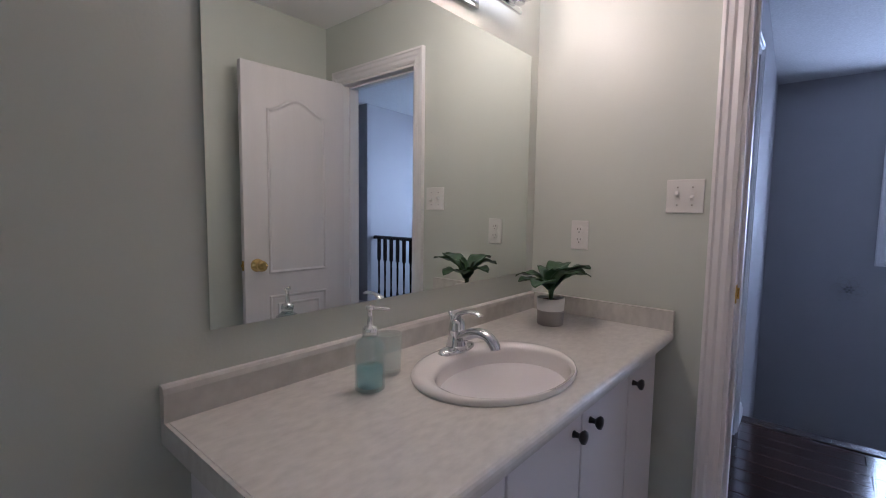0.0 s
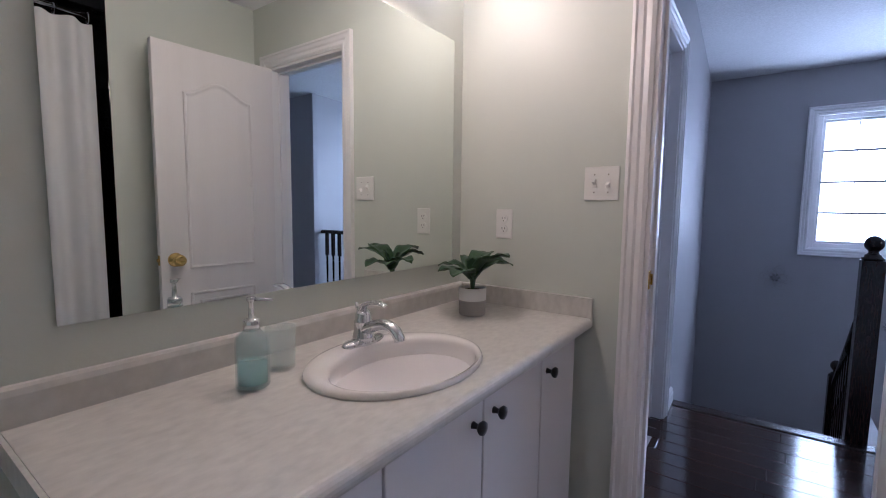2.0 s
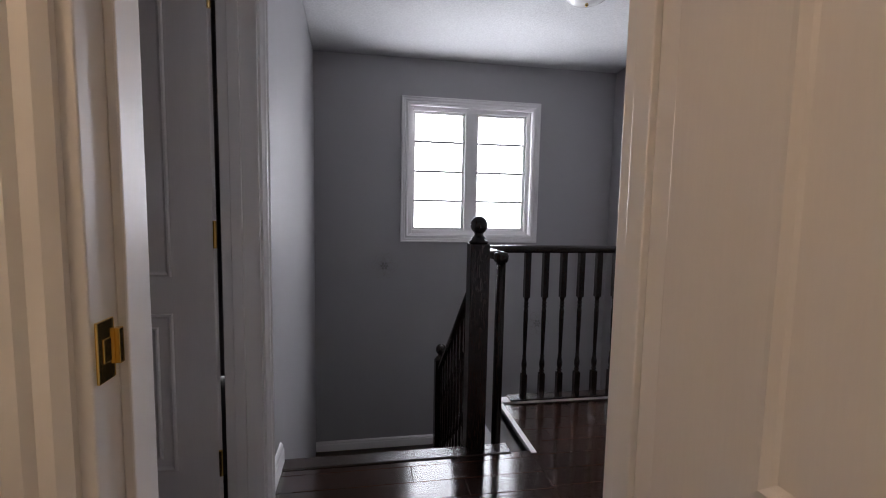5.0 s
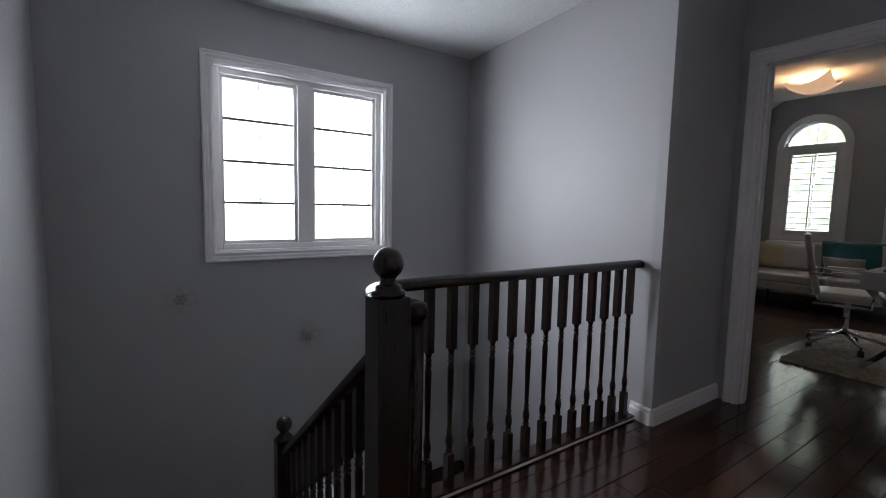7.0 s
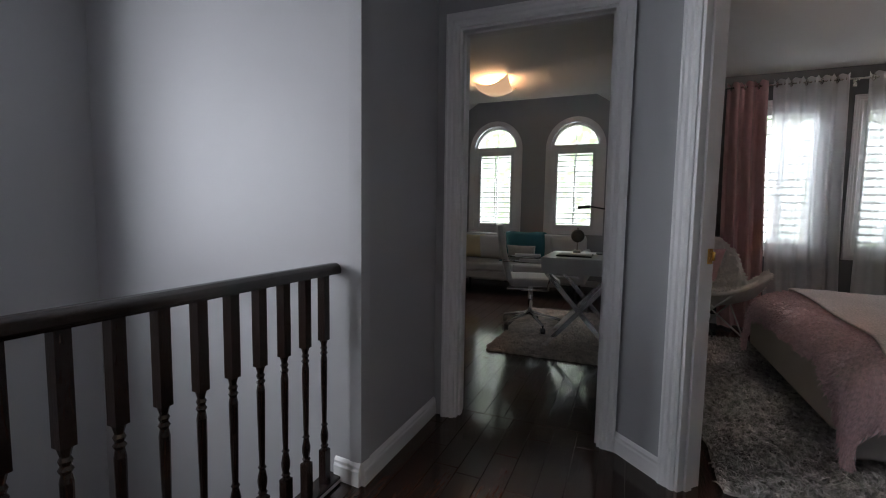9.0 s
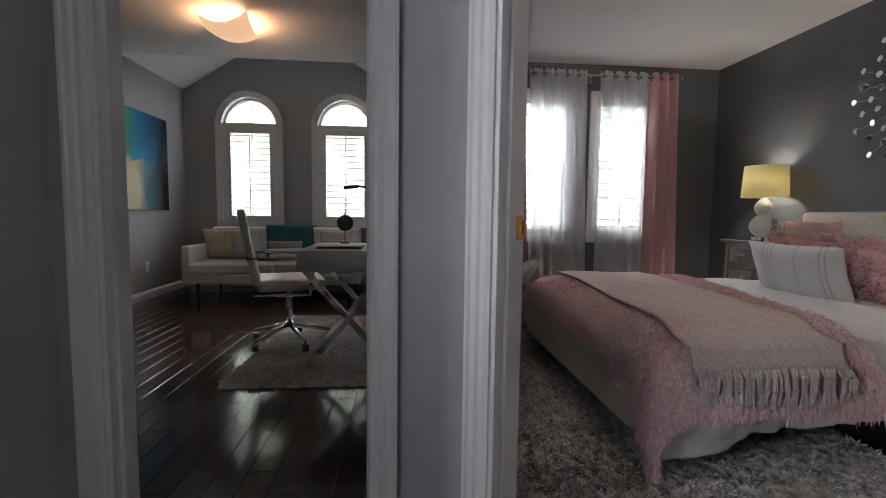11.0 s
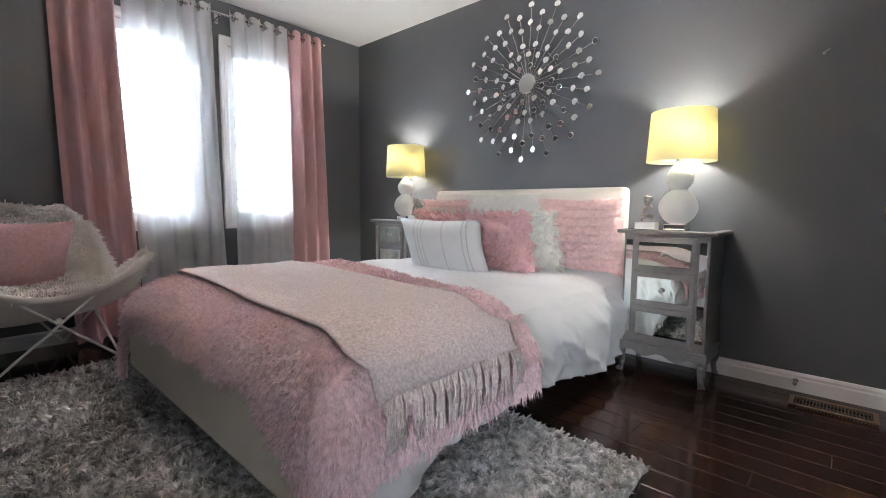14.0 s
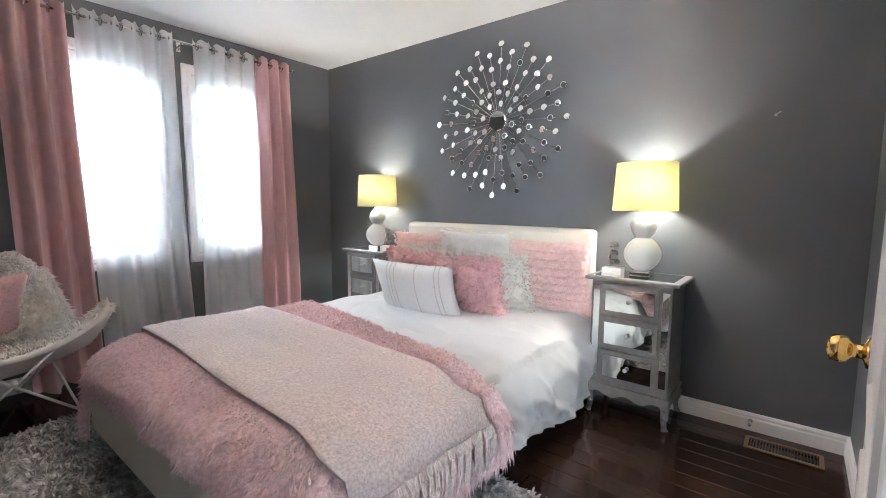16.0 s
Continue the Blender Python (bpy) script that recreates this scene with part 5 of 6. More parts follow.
# nightstands
def nightstand(at, label):
    n = empty("nightstand", at)
    tagged(n, label, "nightstand", "mirrored nightstands beside the bed")
    w, d, h = 0.42, 0.32, 0.80
    bm = bmesh.new()
    bx(bm, -w / 2, w / 2, -d / 2, d / 2, 0.17, h - 0.02)
    obj("body", bm, SILVER_PAINT, n, bevel=0.003)
    bm = bmesh.new()
    bx(bm, -w / 2 - 0.035, w / 2 + 0.035, -d / 2 - 0.015, d / 2 + 0.03, h - 0.02, h)
    obj("top", bm, SILVER_PAINT, n, bevel=0.006)
    box("top_mirror", -w / 2, w / 2, -d / 2 + 0.02, d / 2 - 0.005, h, h + 0.003, MIRROR, n)
    for i in range(3):
        z0 = 0.205 + 0.19 * i
        bm = bmesh.new()
        bx(bm, -0.150, 0.150, d / 2, d / 2 + 0.012, z0, z0 + 0.18)
        dr = obj("drawer", bm, SILVER_PAINT, n, bevel=0.003)
        box("drawer_mirror", -0.128, 0.128, d / 2 + 0.0125, d / 2 + 0.016, z0 + 0.027, z0 + 0.153, MIRROR, dr, bevel=0.002)
        bm = bmesh.new()
        rod(bm, (0, d / 2 + 0.016, z0 + 0.09), (0, d / 2 + 0.028, z0 + 0.09), 0.005, 8)
        ball(bm, (0, d / 2 + 0.034, z0 + 0.09), 0.012, 10, 6)
        obj("knob", bm, CERAMIC, dr, smooth=True)
    for x in (-0.181, 0.181):
        box("side_mirror", x - 0.017, x + 0.017, d / 2 + 0.0005, d / 2 + 0.003, 0.23, 0.745, MIRROR, n)
    bm = bmesh.new()
    top = []
    bot = []
    for i in range(25):
        x = -w / 2 - 0.012 + (w + 0.024) * i / 24
        q = abs(2 * i / 24 - 1)
        zb = 0.125 + 0.012 * math.cos(q * 9) - (0.05 if q > 0.86 else 0)
        top.append((x, 0.178))
        bot.append((x, zb))
    for yy in (d / 2 + 0.012, d / 2 - 0.008):
        tv, bv = [bm.verts.new((x, yy, z)) for x, z in top], [bm.verts.new((x, yy, z)) for x, z in bot]
        for i in range(24):
            bm.faces.new((tv[i], tv[i + 1], bv[i + 1], bv[i]))
    bx(bm, -w / 2 - 0.012, w / 2 + 0.012, -d / 2, d / 2 + 0.016, 0.166, 0.180)
    bx(bm, -w / 2 - 0.008, -w / 2 + 0.006, -d / 2, d / 2, 0.12, 0.17)
    bx(bm, w / 2 - 0.006, w / 2 + 0.008, -d / 2, d / 2, 0.12, 0.17)
    obj("apron", bm, SILVER_PAINT, n)
    for x in (-1, 1):
        for y in (-1, 1):
            bm = bmesh.new()
            px, py = x * (w / 2 - 0.018), y * (d / 2 - 0.018)
            for (z0, o0, r0), (z1, o1, r1) in zip([(0.17, 0.0, 0.026), (0.12, 0.012, 0.024), (0.06, 0.004, 0.015), (0.02, 0.010, 0.014)], [(0.12, 0.012, 0.024), (0.06, 0.004, 0.015), (0.02, 0.010, 0.014), (0.0, 0.016, 0.019)]):
                rod(bm, (px + x * o0, py + y * o0, z0), (px + x * o1, py + y * o1, z1), r0, 8, r1)
            obj("leg", bm, SILVER_PAINT, n, smooth=True)
    return n


def table_lamp(at):
    l = empty("table_lamp", at)
    tagged(l, "lit lamp with a beaded white gourd base and yellow shade", "table lamp", "lamps on the nightstands")
    bm = bmesh.new()
    bx(bm, -0.055, 0.055, -0.055, 0.055, 0, 0.028)
    obj("foot", bm, CHROME, l, bevel=0.003)
    bm = bmesh.new()
    prof = []
    for i in range(61):
        q = i / 60
        if q < 0.55:
            r = 0.035 + 0.063 * math.sin(math.pi * (q / 0.55)) ** 0.7
        else:
            r = 0.018 + 0.050 * math.sin(math.pi * min(1, (q - 0.48) / 0.52)) ** 1.1
        prof.append((r + (0.0018 if i % 2 else 0), 0.028 + 0.335 * q))
    lathe(bm, prof, 28)
    obj("base", bm, LAMP_BEAD, l, smooth=True)
    bm = bmesh.new()
    rod(bm, (0, 0, 0.315), (0, 0, 0.41), 0.008, 10)
    for k in range(3):
        a = k * 2.094
        rod(bm, (0, 0, 0.40), (0.155 * math.cos(a), 0.155 * math.sin(a), 0.60), 0.0015, 5)
    obj("stem", bm, NICKEL, l)
    bm = bmesh.new()
    lathe(bm, [(0.172, 0.365), (0.158, 0.630)], 40, caps=False)
    ob = obj("shade", bm, SHADE, l, smooth=True)
    md = ob.modifiers.new("thick", "SOLIDIFY")
    md.thickness = 0.002
    bm = bmesh.new()
    ball(bm, (0, 0, 0.455), 0.03, 12, 8)
    gb = obj("bulb", bm, glow("lit_bulb", (1.0, 0.9, 0.75), 12), l, smooth=True)
    gb.visible_shadow = False
    bulb("lamp_light", at @ Vector((0, 0, 0.50)), 7.8, (1.0, 0.93, 0.82), 0.03)


def figurine(at):
    f = empty("figurine", at)
    tagged(f, "twisted pewter knot sculpture on a white block", "sculpture", "sculptures on the nightstands")
    bm = bmesh.new()
    bx(bm, -0.055, 0.055, -0.035, 0.035, 0, 0.035)
    obj("block", bm, STONE, f, bevel=0.003)
    bm = bmesh.new()
    pts = []
    for i in range(41):
        q = i / 40
        a = q * 2 * math.pi * 2
        r = 0.030 * (1 - 0.4 * q)
        pts.append((r * math.cos(a), 0.35 * r * math.sin(a * 1.5), 0.045 + 0.10 * q + 0.018 * math.sin(a)))
    for a, b in zip(pts, pts[1:]):
        rod(bm, a, b, 0.0075, 8)
    for k in range(5):
        ball(bm, (0.012 * math.cos(k * 1.3), 0.008 * math.sin(k * 1.9), 0.150 + 0.006 * k), 0.014, 10, 6)
    obj("knot", bm, PEWTER, f, smooth=True)


nightstand(pose(3.105, -0.53, 0), "silver nightstand with mirrored drawers and curved legs")
nightstand(pose(5.285, -0.53, 0), "silver nightstand with mirrored drawers and curved legs")
table_lamp(pose(3.10, -0.545, 0.803))
table_lamp(pose(5.29, -0.545, 0.803))
figurine(pose(3.245, -0.50, 0.803))
figurine(pose(5.12, -0.50, 0.803))

# starburst of mirrors
sbm = empty("starburst_mirror", pose(4.165, SY, 1.79))
tagged(sbm, "silver starburst wall ornament with round mirror discs", "wall ornament")
bm = bmesh.new()
lathe(bm, [(0.072, 0), (0.072, 0.018), (0.064, 0.022)], 12, Matrix.Translation((0, 0.012, 0)) @ Matrix.Rotation(radians(-90), 4, "X"))
obj("centre_mirror", bm, MIRROR, sbm)
wires = bmesh.new()
for i in range(40):
    a, b = 2 * math.pi * i / 40, 2 * math.pi * (i + 1) / 40
    rod(wires, (0.24 * math.cos(a), 0.014, 0.24 * math.sin(a)), (0.24 * math.cos(b), 0.014, 0.24 * math.sin(b)), 0.002, 5)
dm = bmesh.new()
lathe(dm, [(0.0215, 0), (0.0215, 0.007), (0.017, 0.009)], 14, Matrix.Rotation(radians(-90), 4, "X"))
disc = None
rng = random.Random(3)
for k in range(32):
    a = 2 * math.pi * k / 32 + 0.05
    long = 0.53 if k % 2 == 0 else 0.47
    c, s_ = math.cos(a), math.sin(a)
    rod(wires, (0.06 * c, 0.018, 0.06 * s_), (long * c, 0.030, long * s_), 0.0032, 5)
    for r in ((long, long - 0.115, 0.20) if k % 2 == 0 else (long, long - 0.10, 0.265, 0.125)):
        if k % 2 and r == 0.125 and k % 4 != 1:
            continue
        m = pose(r * c, 0.022 + 0.016 * r, r * s_, rng.uniform(-9, 9), 0, rng.uniform(-9, 9))
        if disc is None:
            disc = obj("disc", dm, MIRROR, sbm, at=m)
        else:
            o = new("disc", disc.data)
            o.parent, o.matrix_basis = sbm, m
obj("wire", wires, NICKEL, sbm)


# curtains
def curtain(y0, y1, z0, z1, x, material, folds, label, amp=0.035, spread=0.0, shift=0.0, puddle=0.0, seed=0):
    c = empty("curtain", pose(x, 0, 0))
    tagged(c, label, "curtain", "curtains on the bedroom rod")
    bm = bmesh.new()
    ph = seed * 1.7

    def fn(a, b):
        z = z1 + (z0 - z1) * b
        y = y1 + (y0 - y1) * a + shift * b + (a - 0.5) * -spread * b
        k = 0.75 + 0.35 * b * math.sin(3 * a + ph)
        w = math.sin(2 * math.pi * folds * a + 0.35 * math.sin(5 * b + ph))
        xx = amp * k * w + 0.01 * b * math.sin(13 * a + 4 * b + ph)
        top = 0.012 * math.cos(2 * math.pi * folds * 2 * a) * max(0, 1 - b * 14)
        if puddle and b > 0.93:
            q = (b - 0.93) / 0.07
            xx -= puddle * q * (0.6 + 0.4 * math.sin(9 * a))
            z = z1 + (z0 - z1) * 0.93 * 1.0 + (z0 - z1) * 0.07 * math.sin(q * math.pi / 2)
        return Vector((xx, y + 0.25 * amp * math.cos(4 * math.pi * folds * a) / folds, z + top))
    grid(bm, folds * 14, 40, fn)
    obj("cloth", bm, material, c, smooth=True)
    ring0 = None
    for k in range(folds * 2):
        a = (k + 0.5) / (folds * 2)
        if ring0:
            o = new("grommet", ring0.data)
            o.parent, o.matrix_basis = c, pose(0, y1 + (y0 - y1) * a, z1 - 0.045)
            continue
        bm = bmesh.new()
        p = Vector((0, 0, 0))
        for i in range(12):
            q0, q1 = 2 * math.pi * i / 12, 2 * math.pi * (i + 1) / 12
            rod(bm, p + Vector((0.026 * math.cos(q0), 0, 0.026 * math.sin(q0))), p + Vector((0.026 * math.cos(q1), 0, 0.026 * math.sin(q1))), 0.006, 6)
        ring0 = obj("grommet", bm, NICKEL, c, at=pose(0, y1 + (y0 - y1) * a, z1 - 0.045))


RX = EX - 0.09
curtain(-0.20, 0.10, 0.02, 2.41, RX, PINK_DRAPE, 3, "pink velvet curtain hanging from a rod", 0.055, 0.10, -0.03, 0, 1)
curtain(0.12, 0.60, 0.02, 2.41, RX, SHEER, 4, "white sheer curtain with metal grommets", 0.045, 0.02, -0.02, 0, 2)
curtain(0.74, 1.31, 0.02, 2.41, RX, SHEER, 5, "white sheer curtain with metal grommets", 0.045, 0.02, -0.06, 0, 3)
curtain(1.34, 1.68, 0.02, 2.41, RX, PINK_DRAPE, 3, "pink velvet curtain hanging from a rod", 0.060, 0.04, -0.05, 0.14, 4)
cr = empty("curtain_rod", pose(RX, 0, 2.365))
tagged(cr, "brushed nickel curtain rod on wall brackets", "curtain rod")
bm = bmesh.new()
rod(bm, (0, -0.24, 0), (0, 1.78, 0), 0.0095, 12)
for y in (-0.24, 1.78):
    lathe(bm, [(0.012, -0.012), (0.016, 0), (0.012, 0.012)], 12, Matrix.Translation((0, y, 0)) @ Matrix.Rotation(radians(90), 4, "X"))
obj("pole", bm, NICKEL, cr, smooth=True)
for y in (-0.215, 0.67, 1.74):
    bm = bmesh.new()
    rod(bm, (0, y, -0.012), (0.085, y, -0.012), 0.006, 8)
    bx(bm, 0.083, 0.09, y - 0.015, y + 0.015, -0.05, 0.03)
    obj("bracket", bm, NICKEL, cr)

# fur sling chair
CH = pose(5.70, 1.90, 0.03, 0, 0, 106)
fcx = empty("butterfly_chair", CH)
tagged(fcx, "white faux fur butterfly chair on a folding metal frame", "chair")


def sling(u, v):
    """u across, v from the front lip over the seat to the top of the back; front is +y."""
    a = 2 * u - 1
    y = 0.36 - 0.62 * v - 0.10 * max(0, v - 0.5)
    z = 0.36 + 0.07 * (1 - v) ** 2 - 0.10 * math.sin(math.pi * min(1, v * 1.1)) + 0.62 * max(0, v - 0.42) ** 1.15 * 1.55
    half = 0.38 - 0.02 * v - 0.12 * (max(0, v - 0.82) / 0.18) ** 2
    wing = 0.14 * abs(a) ** 2.2 * max(0, 1 - v * 1.1) + 0.05 * abs(a) ** 3
    return Vector((a * half, y + 0.12 * abs(a) ** 2 * (1 - v) + 0.16 * v * abs(a) ** 2, z + wing - 0.06 * v * a * a))


bm = bmesh.new()
grid(bm, 24, 30, sling)
ob = obj("seat", bm, IVORY_FUR, fcx, smooth=True)
md = ob.modifiers.new("thick", "SOLIDIFY")
md.thickness = 0.045
rng = random.Random(8)
spots = []
for k in range(22000):
    u, v = rng.random(), rng.random()
    if rng.random() < 0.35:
        u = rng.choice((0.01, 0.99))
    elif rng.random() < 0.25:
        v = rng.choice((0.01, 0.99))
    p = sling(u, v)
    n = (sling(min(1, u + 0.01), v) - p).cross(sling(u, min(1, v + 0.01)) - p)
    if n.length < 1e-9:
        n = Vector((0, 0, 1))
    n.normalize()
    if n.z < 0:
        n = -n
    spots.append((p - n * (0.02 if k % 3 == 0 else 0), (n + Vector((2 * u - 1, 0.5 - v, 0)) * (1 if k % 3 == 0 else 0)).normalized()))
bm = bmesh.new()
tufts(bm, spots, 0.052, 0.0056, rng, lambda p: Vector((0.5 * noise.noise(p * 8), 0.5 * noise.noise(p * 8 + Vector((3, 7, 5))), -0.3)), 0.5)
tagged(obj("pile", bm, IVORY_FUR, fcx), "shaggy ivory fur", kind="stuff")
bm = bmesh.new()
fl, fr, bl, br = (-0.30, 0.30, 0.0), (0.30, 0.30, 0.0), (-0.28, -0.30, 0.0), (0.28, -0.30, 0.0)
tfl, tfr, tbl, tbr = (-0.34, 0.40, 0.55), (0.34, 0.40, 0.55), (-0.26, -0.36, 0.78), (0.26, -0.36, 0.78)
for a, b in ((fl, tfr), (fr, tfl), (bl, tbr), (br, tbl), (fl, tbl), (bl, tfl), (fr, tbr), (br, tfr)):
    rod(bm, a, b, 0.007, 8)
for p in ((0, 0.345, 0.275), (0, -0.325, 0.36), (-0.30, 0.05, 0.30), (0.30, 0.05, 0.30)):
    ball(bm, p, 0.019, 10, 6)
obj("frame", bm, WHITE, fcx, smooth=True)
m = CH @ pose(0.0, 0.02, 0.60, -24)
c, fn = cushion("chair_cushion", 0.42, 0.40, 0.14, m, PINK_PLUSH, "pink embossed plush cushion on the fur chair")

# shag rug
def rug(name, x0, x1, y0, y1, n, material, label, length, seed, dense=None, base=0.012):
    g = empty(name, pose(0, 0, 0))
    tagged(g, label, "rug")
    bm = bmesh.new()
    ce = random.Random(seed)
    pts = []
    step = 40
    for (xa, ya), (xb, yb) in (((x0, y0), (x1, y0)), ((x1, y0), (x1, y1)), ((x1, y1), (x0, y1)), ((x0, y1), (x0, y0))):
        for i in range(step):
            pts.append((xa + (xb - xa) * i / step + ce.uniform(-0.008, 0.008), ya + (yb - ya) * i / step + ce.uniform(-0.008, 0.008)))
    lo, hi = [bm.verts.new((*p, 0.0005)) for p in pts], [bm.verts.new((*p, base)) for p in pts]
    bm.faces.new(hi)
    for i in range(len(pts)):
        j = (i + 1) % len(pts)
        bm.faces.new((lo[i], lo[j], hi[j], hi[i]))
    obj("backing", bm, material, g)
    r = random.Random(seed)
    up = Vector((0, 0, 1))
    sp_ = []
    for k in range(n):
        if dense and r.random() < 0.7:
            x, y = r.uniform(*dense[:2]), r.uniform(*dense[2:])
        else:
            x, y = r.uniform(x0, x1), r.uniform(y0, y1)
        hgt = noise.noise(Vector((x * 9, y * 9, seed)))
        sp_.append((Vector((x, y, base)), (up + Vector((0.9 * noise.noise(Vector((x * 6, y * 6, 3.1))), 0.9 * noise.noise(Vector((x * 6, y * 6, 9.7))), 0.2 * hgt))).normalized()))
    bm = bmesh.new()
    tufts(bm, sp_, length, 0.0062, r, lambda p: 1.1 * Vector((noise.noise(p * 9), noise.noise(p * 9 + Vector((4, 8, 1))), 0)), 0.7)
    tagged(obj("pile", bm, material, g), "thick shaggy pile", kind="stuff")


rug("shag_rug", 2.86, 5.46, 0.56, 2.12, 40000, RUG, "thick grey shag rug under the bed's foot", 0.045, 41, (2.86, 4.6, 0.56, 2.12))
rug("office_rug", 4.24, 5.95, 2.62, 3.54, 14000, RUG_O, "taupe shag rug under the desk", 0.030, 42)

# floor register, door stop, nail holes
vt = empty("floor_register", pose(2.40, -0.525, 0.006))
tagged(vt, "bronze metal floor register in the wood floor", "vent")
bm = bmesh.new()
for a in ((-0.155, 0.155, -0.07, -0.052), (-0.155, 0.155, 0.052, 0.07), (-0.155, -0.137, -0.052, 0.052), (0.137, 0.155, -0.052, 0.052)):
    bx(bm, *a, 0, 0.006)
obj("frame", bm, VENT, vt, bevel=0.002)
bm = bmesh.new()
for i in range(22):
    bx(bm, -0.134 + i * 0.0124, -0.129 + i * 0.0124, -0.052, 0.052, 0, 0.004)
obj("grille", bm, VENT_DARK, vt)
ds = empty("door_stop", pose(2.545, SY + 0.017, 0.055))
tagged(ds, "small metal door stop on the baseboard", "door stop")
bm = bmesh.new()
lathe(bm, [(0.012, 0), (0.010, 0.004), (0.005, 0.01), (0.005, 0.05), (0.009, 0.052), (0.008, 0.062)], 12, Matrix.Rotation(radians(-90), 4, "X"))
obj("stem", bm, PEWTER, ds, smooth=True)
wh = empty("wall_hook", pose(2.545, SY, 1.655))
tagged(wh, "small metal hook on the charcoal wall", "hook")
bm = bmesh.new()
rod(bm, (0, 0, 0), (0, 0.018, 0), 0.006, 8)
rod(bm, (0, 0.016, 0), (-0.02, 0.024, 0.012), 0.003, 6)
obj("pin", bm, PEWTER, wh)

# ---- office ----
so = empty("sofa", pose(7.35, 4.0, 0))
tagged(so, "white fabric sofa on dark tapered wooden legs", "sofa")
bm = bmesh.new()
bx(bm, -0.45, 0.32, -0.98, 0.98, 0.17, 0.28)
obj("base", bm, SOFA, so, bevel=0.02)
for y in (-0.47, 0.47):
    box("seat_cushion", -0.46, 0.22, y - 0.46, y + 0.46, 0.282, 0.40, SOFA, so, bevel=0.03)
    box("back_cushion", 0.16, 0.34, y - 0.46, y + 0.46, 0.40, 0.80, SOFA, so, bevel=0.05)
for y in (-0.985, 0.905):
    box("arm", -0.45, 0.34, y, y + 0.09, 0.17, 0.60, SOFA, so, bevel=0.025)
for x in (-0.38, 0.26):
    for y in (-0.85, 0.85):
        bm = bmesh.new()
        lathe(bm, [(0.013, 0), (0.024, 0.17)], 10, Matrix.Translation((x, y, 0)))
        obj("leg", bm, DARKWOOD, so)
for y, mt, lb in ((4.72, CREAM_FABRIC, "cream fur cushion on the sofa"), (4.46, SOFA, "white square cushion on the sofa"), (3.35, SOFA, "white square cushion on the sofa")):
    cushion("sofa_cushion", 0.40, 0.38, 0.13, pose(7.34, y, 0.60, 16, 0, -90), mt, lb)
cushion("sofa_cushion", 0.42, 0.24, 0.11, pose(7.28, 3.95, 0.53, 16, 0, -90), POT_GREY, "grey lumbar cushion on the sofa")
tw = empty("teal_throw", pose(7.35, 3.95, 0))
tagged(tw, "teal blanket draped over the sofa's back", "throw")
bm = bmesh.new()


def teal(u, v):
    y = (u - 0.5) * 0.58 + 0.01 * math.sin(9 * v)
    d = v * 1.15
    if d < 0.16:
        return Vector((0.36, y, 0.66 + d))
    if d < 0.38:
        return Vector((0.36 - (d - 0.16), y, 0.815 + 0.006 * math.sin(9 * u)))
    if d < 0.78:
        return Vector((0.142 - 0.008 * math.sin(8 * u), y, 0.815 - (d - 0.38)))
    return Vector((0.142 - (d - 0.78), y, 0.412))


grid(bm, 16, 40, teal)
ob = obj("cloth", bm, TEAL_FABRIC, tw, smooth=True)
md = ob.modifiers.new("thick", "SOLIDIFY")
md.thickness, md.offset = 0.008, 1

dk = empty("desk", pose(4.82, 2.86, 0))
tagged(dk, "white desk on crossed chrome legs", "desk")
bm = bmesh.new()
bx(bm, -0.36, 0.36, -0.30, 0.30, 0.63, 0.76)
obj("top", bm, LEATHER, dk, bevel=0.004)
bm = bmesh.new()
bx(bm, -0.365, -0.36, -0.14, 0.28, 0.645, 0.745)
obj("drawer", bm, LEATHER, dk)
for x in (-0.30, 0.30):
    bm = bmesh.new()
    for a, b in (((x, 0.27, 0.012), (x, -0.27, 0.63)), ((x + 0.026, -0.27, 0.012), (x + 0.026, 0.27, 0.63))):
        mm, n = along(a, b)
        bx(bm, -0.012, 0.012, -0.018, 0.018, 0, n, mm)
    obj("leg", bm, CHROME, dk)
bk = box("notebook", 4.56, 4.80, 2.78, 3.06, 0.763, 0.775, BLACK, bevel=0.003)
tagged(bk, "black notebook lying on the desk", "notebook")
pg = box("paper_sheets", 4.58, 4.78, 2.79, 3.05, 0.776, 0.780, PAPER)
tagged(pg, "white paper sheets on a notebook", "paper")
gl = empty("desk_globe", pose(4.93, 2.93, 0.763))
tagged(gl, "small dark decorative globe on a stand", "globe")
bm = bmesh.new()
ball(bm, (0, 0, 0.155), 0.058, 20, 12)
obj("ball", bm, mat("smoked_globe", (0.10, 0.10, 0.11), 0.2, 0.4, grain=0.5, scale=12), gl, smooth=True)
bm = bmesh.new()
bx(bm, -0.03, 0.03, -0.03, 0.03, 0, 0.03)
rod(bm, (0, 0, 0.03), (0, 0, 0.10), 0.006, 10)
ball(bm, (0, 0, 0.22), 0.010, 10, 6)
obj("stand", bm, PEWTER, gl)
dl = empty("desk_lamp", pose(4.95, 2.70, 0.763))
tagged(dl, "black desk lamp with a slim jointed arm", "desk lamp")
bm = bmesh.new()
lathe(bm, [(0.07, 0), (0.07, 0.012), (0.02, 0.02)], 20)
rod(bm, (0, 0, 0.015), (0, -0.08, 0.38), 0.007, 8)
rod(bm, (0, -0.08, 0.38), (0, 0.16, 0.42), 0.007, 8)
rod(bm, (0, 0.14, 0.415), (0, 0.24, 0.405), 0.014, 10)
obj("arm", bm, BLACK, dl)

